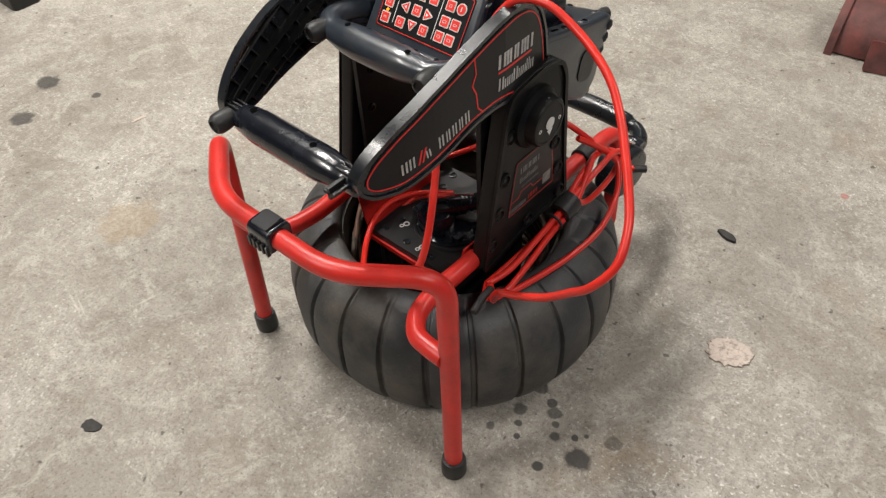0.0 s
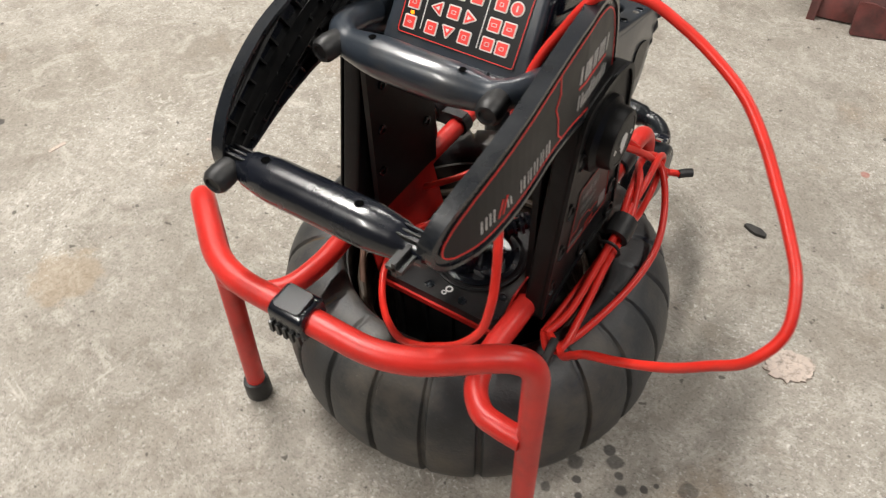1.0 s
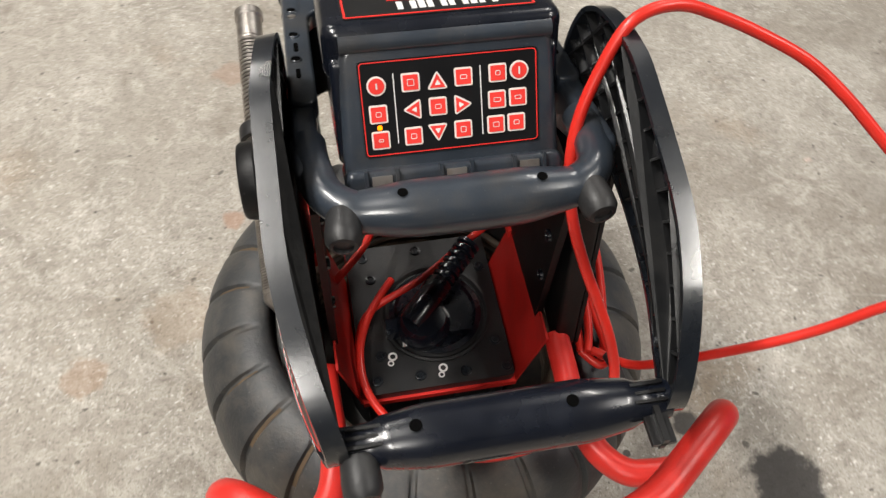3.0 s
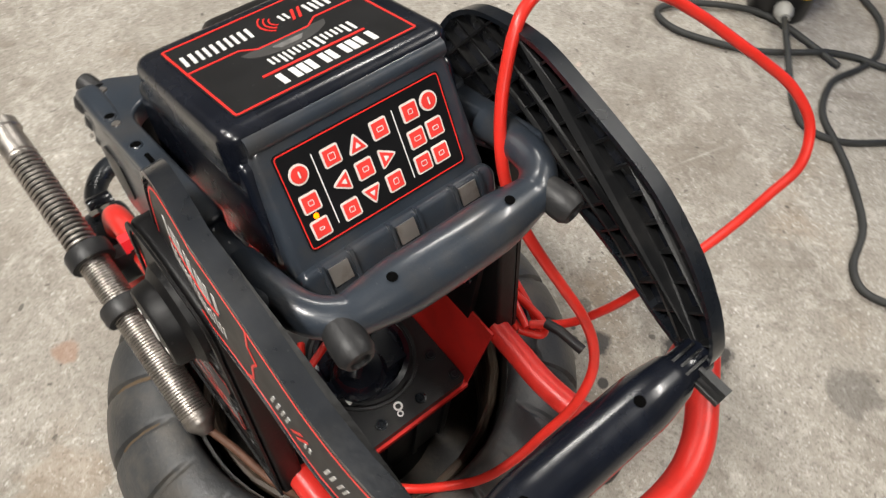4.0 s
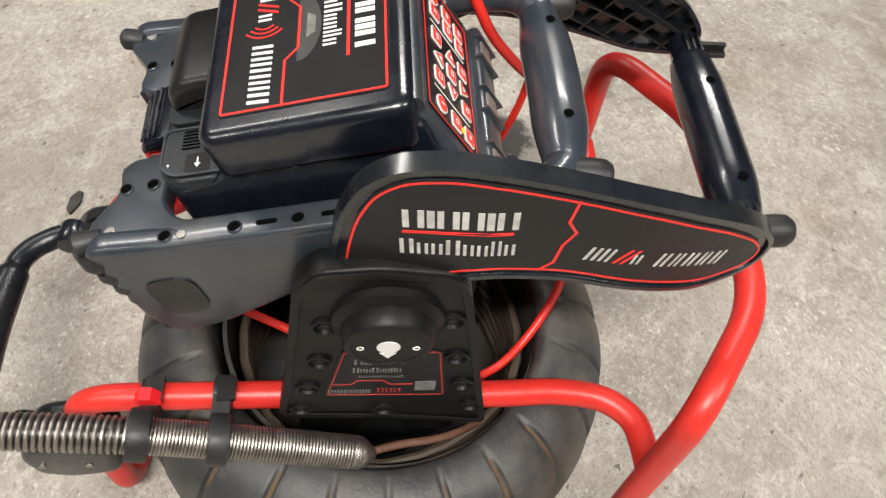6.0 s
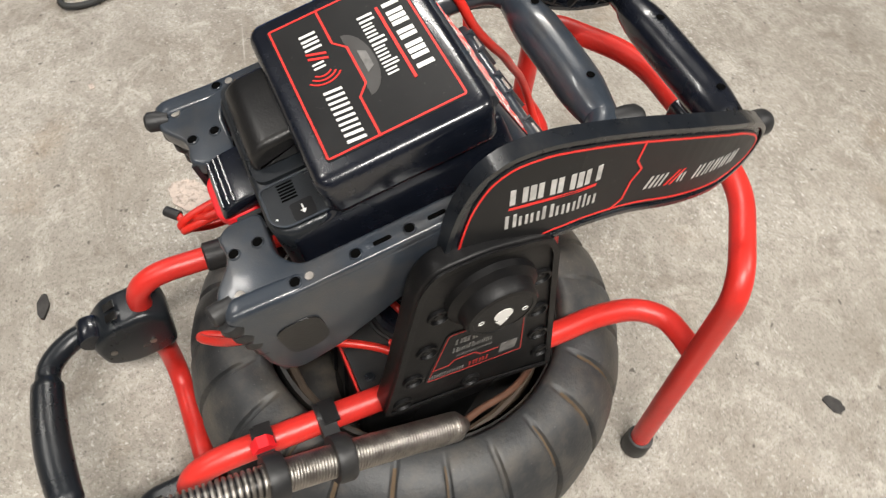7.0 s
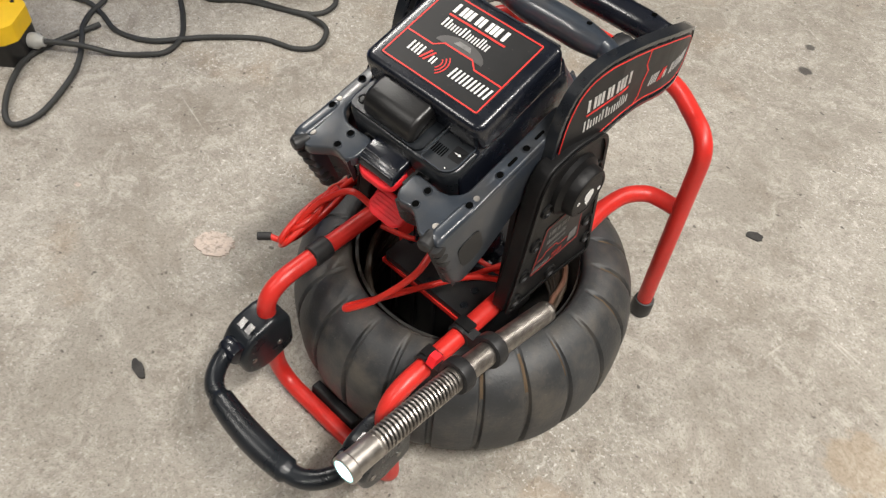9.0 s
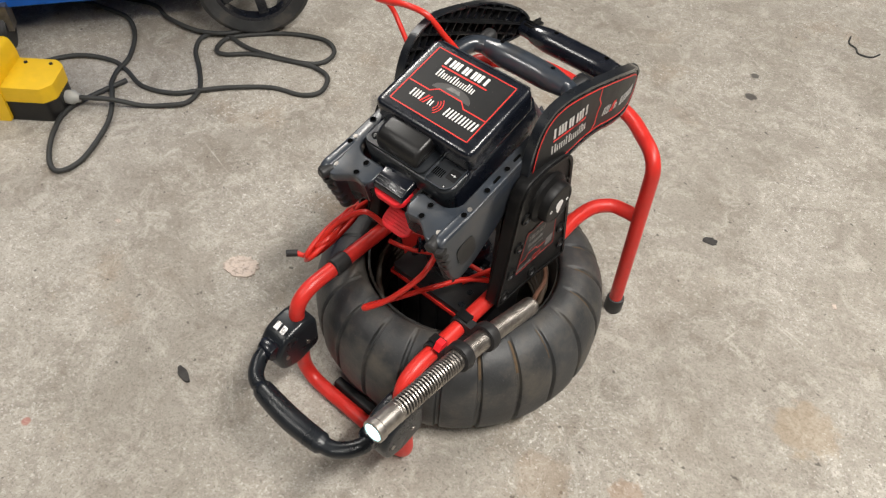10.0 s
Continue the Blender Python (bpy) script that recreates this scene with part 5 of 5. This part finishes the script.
# ---- power box and black cords ----
PB = pose(1.14, 0.17, 0, 0, 0, 39) @ Matrix.Scale(0.93, 4)
pbox = thing("power_box", "yellow and black rubber power distribution box on the floor", "power box", at=PB)
base = part("base", prism(outline2([(-0.005, -0.06), (0.16, -0.06), (0.16, 0.06), (-0.005, 0.06), (-0.025, 0.035), (-0.025, -0.035)], 0.01), 0.0, 0.062, "z"), MATTE, pbox, "black plastic base", bevel=0.004)
part("yellow_cover", prism(outline2([(0.0, -0.064), (0.2, -0.064), (0.2, 0.064), (0.0, 0.064), (-0.024, 0.04), (-0.024, -0.04)], 0.008), 0.062, 0.105, "z"), YELLOW, pbox, "bright yellow plastic cover", bevel=0.008)
part("yellow_block", prism(outline2([(0.1, 0.0), (0.1, 0.13), (0.11, 0.165), (0.26, 0.165), (0.28, 0.0)], 0.012), -0.068, 0.068, "y"), YELLOW, pbox, "raised yellow plastic housing", bevel=0.008)
part("gland", lathe([(0.0, 0), (0.017, 0), (0.019, 0.008), (0.019, 0.02), (0.013, 0.028), (0.012, 0.036), (0.0, 0.036)], pose(-0.024, 0.0, 0.036, 0, -90), 12), GLAND, pbox, "pale grey cable gland")
part("socket_ring", lathe([(0.018, 0), (0.018, 0.004), (0.013, 0.004), (0.013, 0.0)], pose(0.05, -0.06, 0.03, 90), 20, closed=True), DARKGREY, base)
for x in (0.01, 0.075):
    part("cover_screw", lathe([(0.005, 0), (0.005, 0.002), (0, 0.002)], pose(x, -0.045, 0.105), 10), MATTE, pbox)
cords = [
    [(1.097, 0.135, 0.034), (1.043, 0.086, 0.03), (0.999, 0.033), (0.956, -0.006), (0.929, -0.049), (0.953, -0.106), (1.026, -0.16), (1.094, -0.201), (1.129, -0.252), (1.099, -0.301), (0.996, -0.308), (0.871, -0.354), (0.816, -0.397), (0.822, -0.453), (0.883, -0.476), (0.972, -0.434), (1.042, -0.362), (1.079, -0.295), 
     (1.056, -0.242), (1.024, -0.243), (0.975, -0.297), (0.887, -0.343), (0.816, -0.371), (0.755, -0.364), (0.724, -0.311), (0.752, -0.269), (0.831, -0.236), (0.905, -0.159), (0.942, -0.105), (0.985, -0.047), (1.065, -0.013), (1.15, -0.024), (1.216, -0.019), (1.295, 0.035), (1.342, 0.147)],
    [(1.635, -0.002), (1.523, -0.116), (1.438, -0.145), (1.344, -0.161), (1.259, -0.126), (1.186, -0.059), (1.16, -0.005), (1.124, 0.037), (1.095, 0.054), (1.03, 0.099), (0.983, 0.149), (0.928, 0.245), (0.931, 0.303), (0.98, 0.295), (1.059, 0.235), (1.112, 0.156), (1.11, 0.003)],
    [(1.434, -0.208), (1.345, -0.25), (1.26, -0.238), (1.148, -0.257), (1.076, -0.319), (1.065, -0.429), (1.117, -0.517), (1.257, -0.625)],
]
for n, c in enumerate(cords):
    pts = [p if len(p) == 3 else (*p, 0.0068 + 0.004 * (n + 0.5 * math.sin(5 * i))) for i, p in enumerate(c)]
    tagged(part("extension_cable", sweep(spline(pts, 7), 0.0062, 10), CORD), "loose black rubber power cable curling on the concrete", "cable", "power cables")
# ---- blue cart ----
cart = thing("blue_cart", "blue painted steel cart on black wheels", "cart")
CM = pose(1.05, -0.388, 0, 0, 0, 54.9) @ Matrix.Scale(0.93, 4)
part("tank", box(0.16, 1.3, -0.75, -0.04, 0.125, 0.75, None, CM), BLUE, cart, "blue painted steel body", bevel=0.02)
WM = CM @ pose(0, 0, 0.165, 0, 0, 90)
wheel = part("wheel", lathe([(0.118, -0.02), (0.15, -0.026), (0.162, -0.018), (0.165, 0.0), (0.162, 0.018), (0.15, 0.026), (0.118, 0.02)], WM @ pose(0, 0, 0, 0, 90), 48, closed=True), RUBBER, cart, "black rubber wheel with black spoked rim")
part("rim", lathe([(0.108, -0.018), (0.121, -0.02), (0.121, 0.02), (0.108, 0.018)], WM @ pose(0, 0, 0, 0, 90), 40, closed=True), GLOSS, wheel)
part("wheel_hub", lathe([(0.0, -0.03), (0.026, -0.03), (0.03, 0.0), (0.026, 0.03), (0.0, 0.03)], WM @ pose(0, 0, 0, 0, 90), 24), GLOSS, wheel)
for k in range(5):
    part("spoke", box(-0.008, 0.008, -0.014, 0.014, 0.022, 0.112, None, WM @ Matrix.Rotation(radians(72 * k + 190), 4, "X")), GLOSS, wheel, bevel=0.004)
part("axle", sweep([WM @ Vector((0, 0, 0)), WM @ Vector((-0.5, 0, 0))], 0.012, 10), MATTE, cart)
part("axle_bracket", box(0.02, 0.2, -0.5, -0.1, 0.13, 0.2, None, CM), MATTE, cart, bevel=0.004)
caster = part("caster", lathe([(0.0, -0.016), (0.045, -0.016), (0.05, -0.01), (0.05, 0.01), (0.045, 0.016), (0.0, 0.016)], pose(1.455, 0.123, 0.05) @ pose(0, 0, 0, 0, 90, 54), 28), CAP, cart, "black swivel caster")
part("caster_fork", box(-0.03, 0.03, -0.022, 0.022, 0.06, 0.13, None, pose(1.455, 0.123, 0, 0, 0, 54)), STEEL, cart, bevel=0.006)

# ---- old castings by the wall side ----
casting = thing("pipe_casting", "rusty red-brown cast iron pipe housing with round hole", "casting")
cm = pose(0.195, 1.149, 0.0, 0, 0, 7)
arcs = [(0.1 * math.cos(radians(a)), 0.1 * math.sin(radians(a))) for a in range(0, 181, 9)]
part("half_shell", prism([(x, z + 0.005) for x, z in arcs] + [(x * 0.9, z * 0.9 + 0.005) for x, z in reversed(arcs)], 0.0, 0.26, "x", None, cm @ pose(0, 0.1, 0)), RUST, casting)
part("flange", prism([(x * 1.12, z * 1.12 + 0.0) for x, z in arcs] + [(x * 0.9, z * 0.9) for x, z in reversed(arcs)], -0.012, 0.006, "x", None, cm @ pose(0, 0.1, 0)), RUST, casting)
tagged(part("bracket", prism(outline2([(0, 0), (0.1, 0), (0.1, 0.05), (0.03, 0.07), (0, 0.07)], 0.006), 0.0, 0.012, "z", None, pose(0.279, 1.127, 0.0, 75, 0, 15)), RUST, bevel=0.002), "small rusty iron bracket with bolt hole", "bracket")
tagged(part("dark_machine", prism(rounded(-0.06, 0.06, -0.04, 0.04, 0.015), 0, 0.09, "z", None, pose(-1.66, 0.06, 0)), MATTE, bevel=0.01), "dark machine block standing on the concrete", "machine")
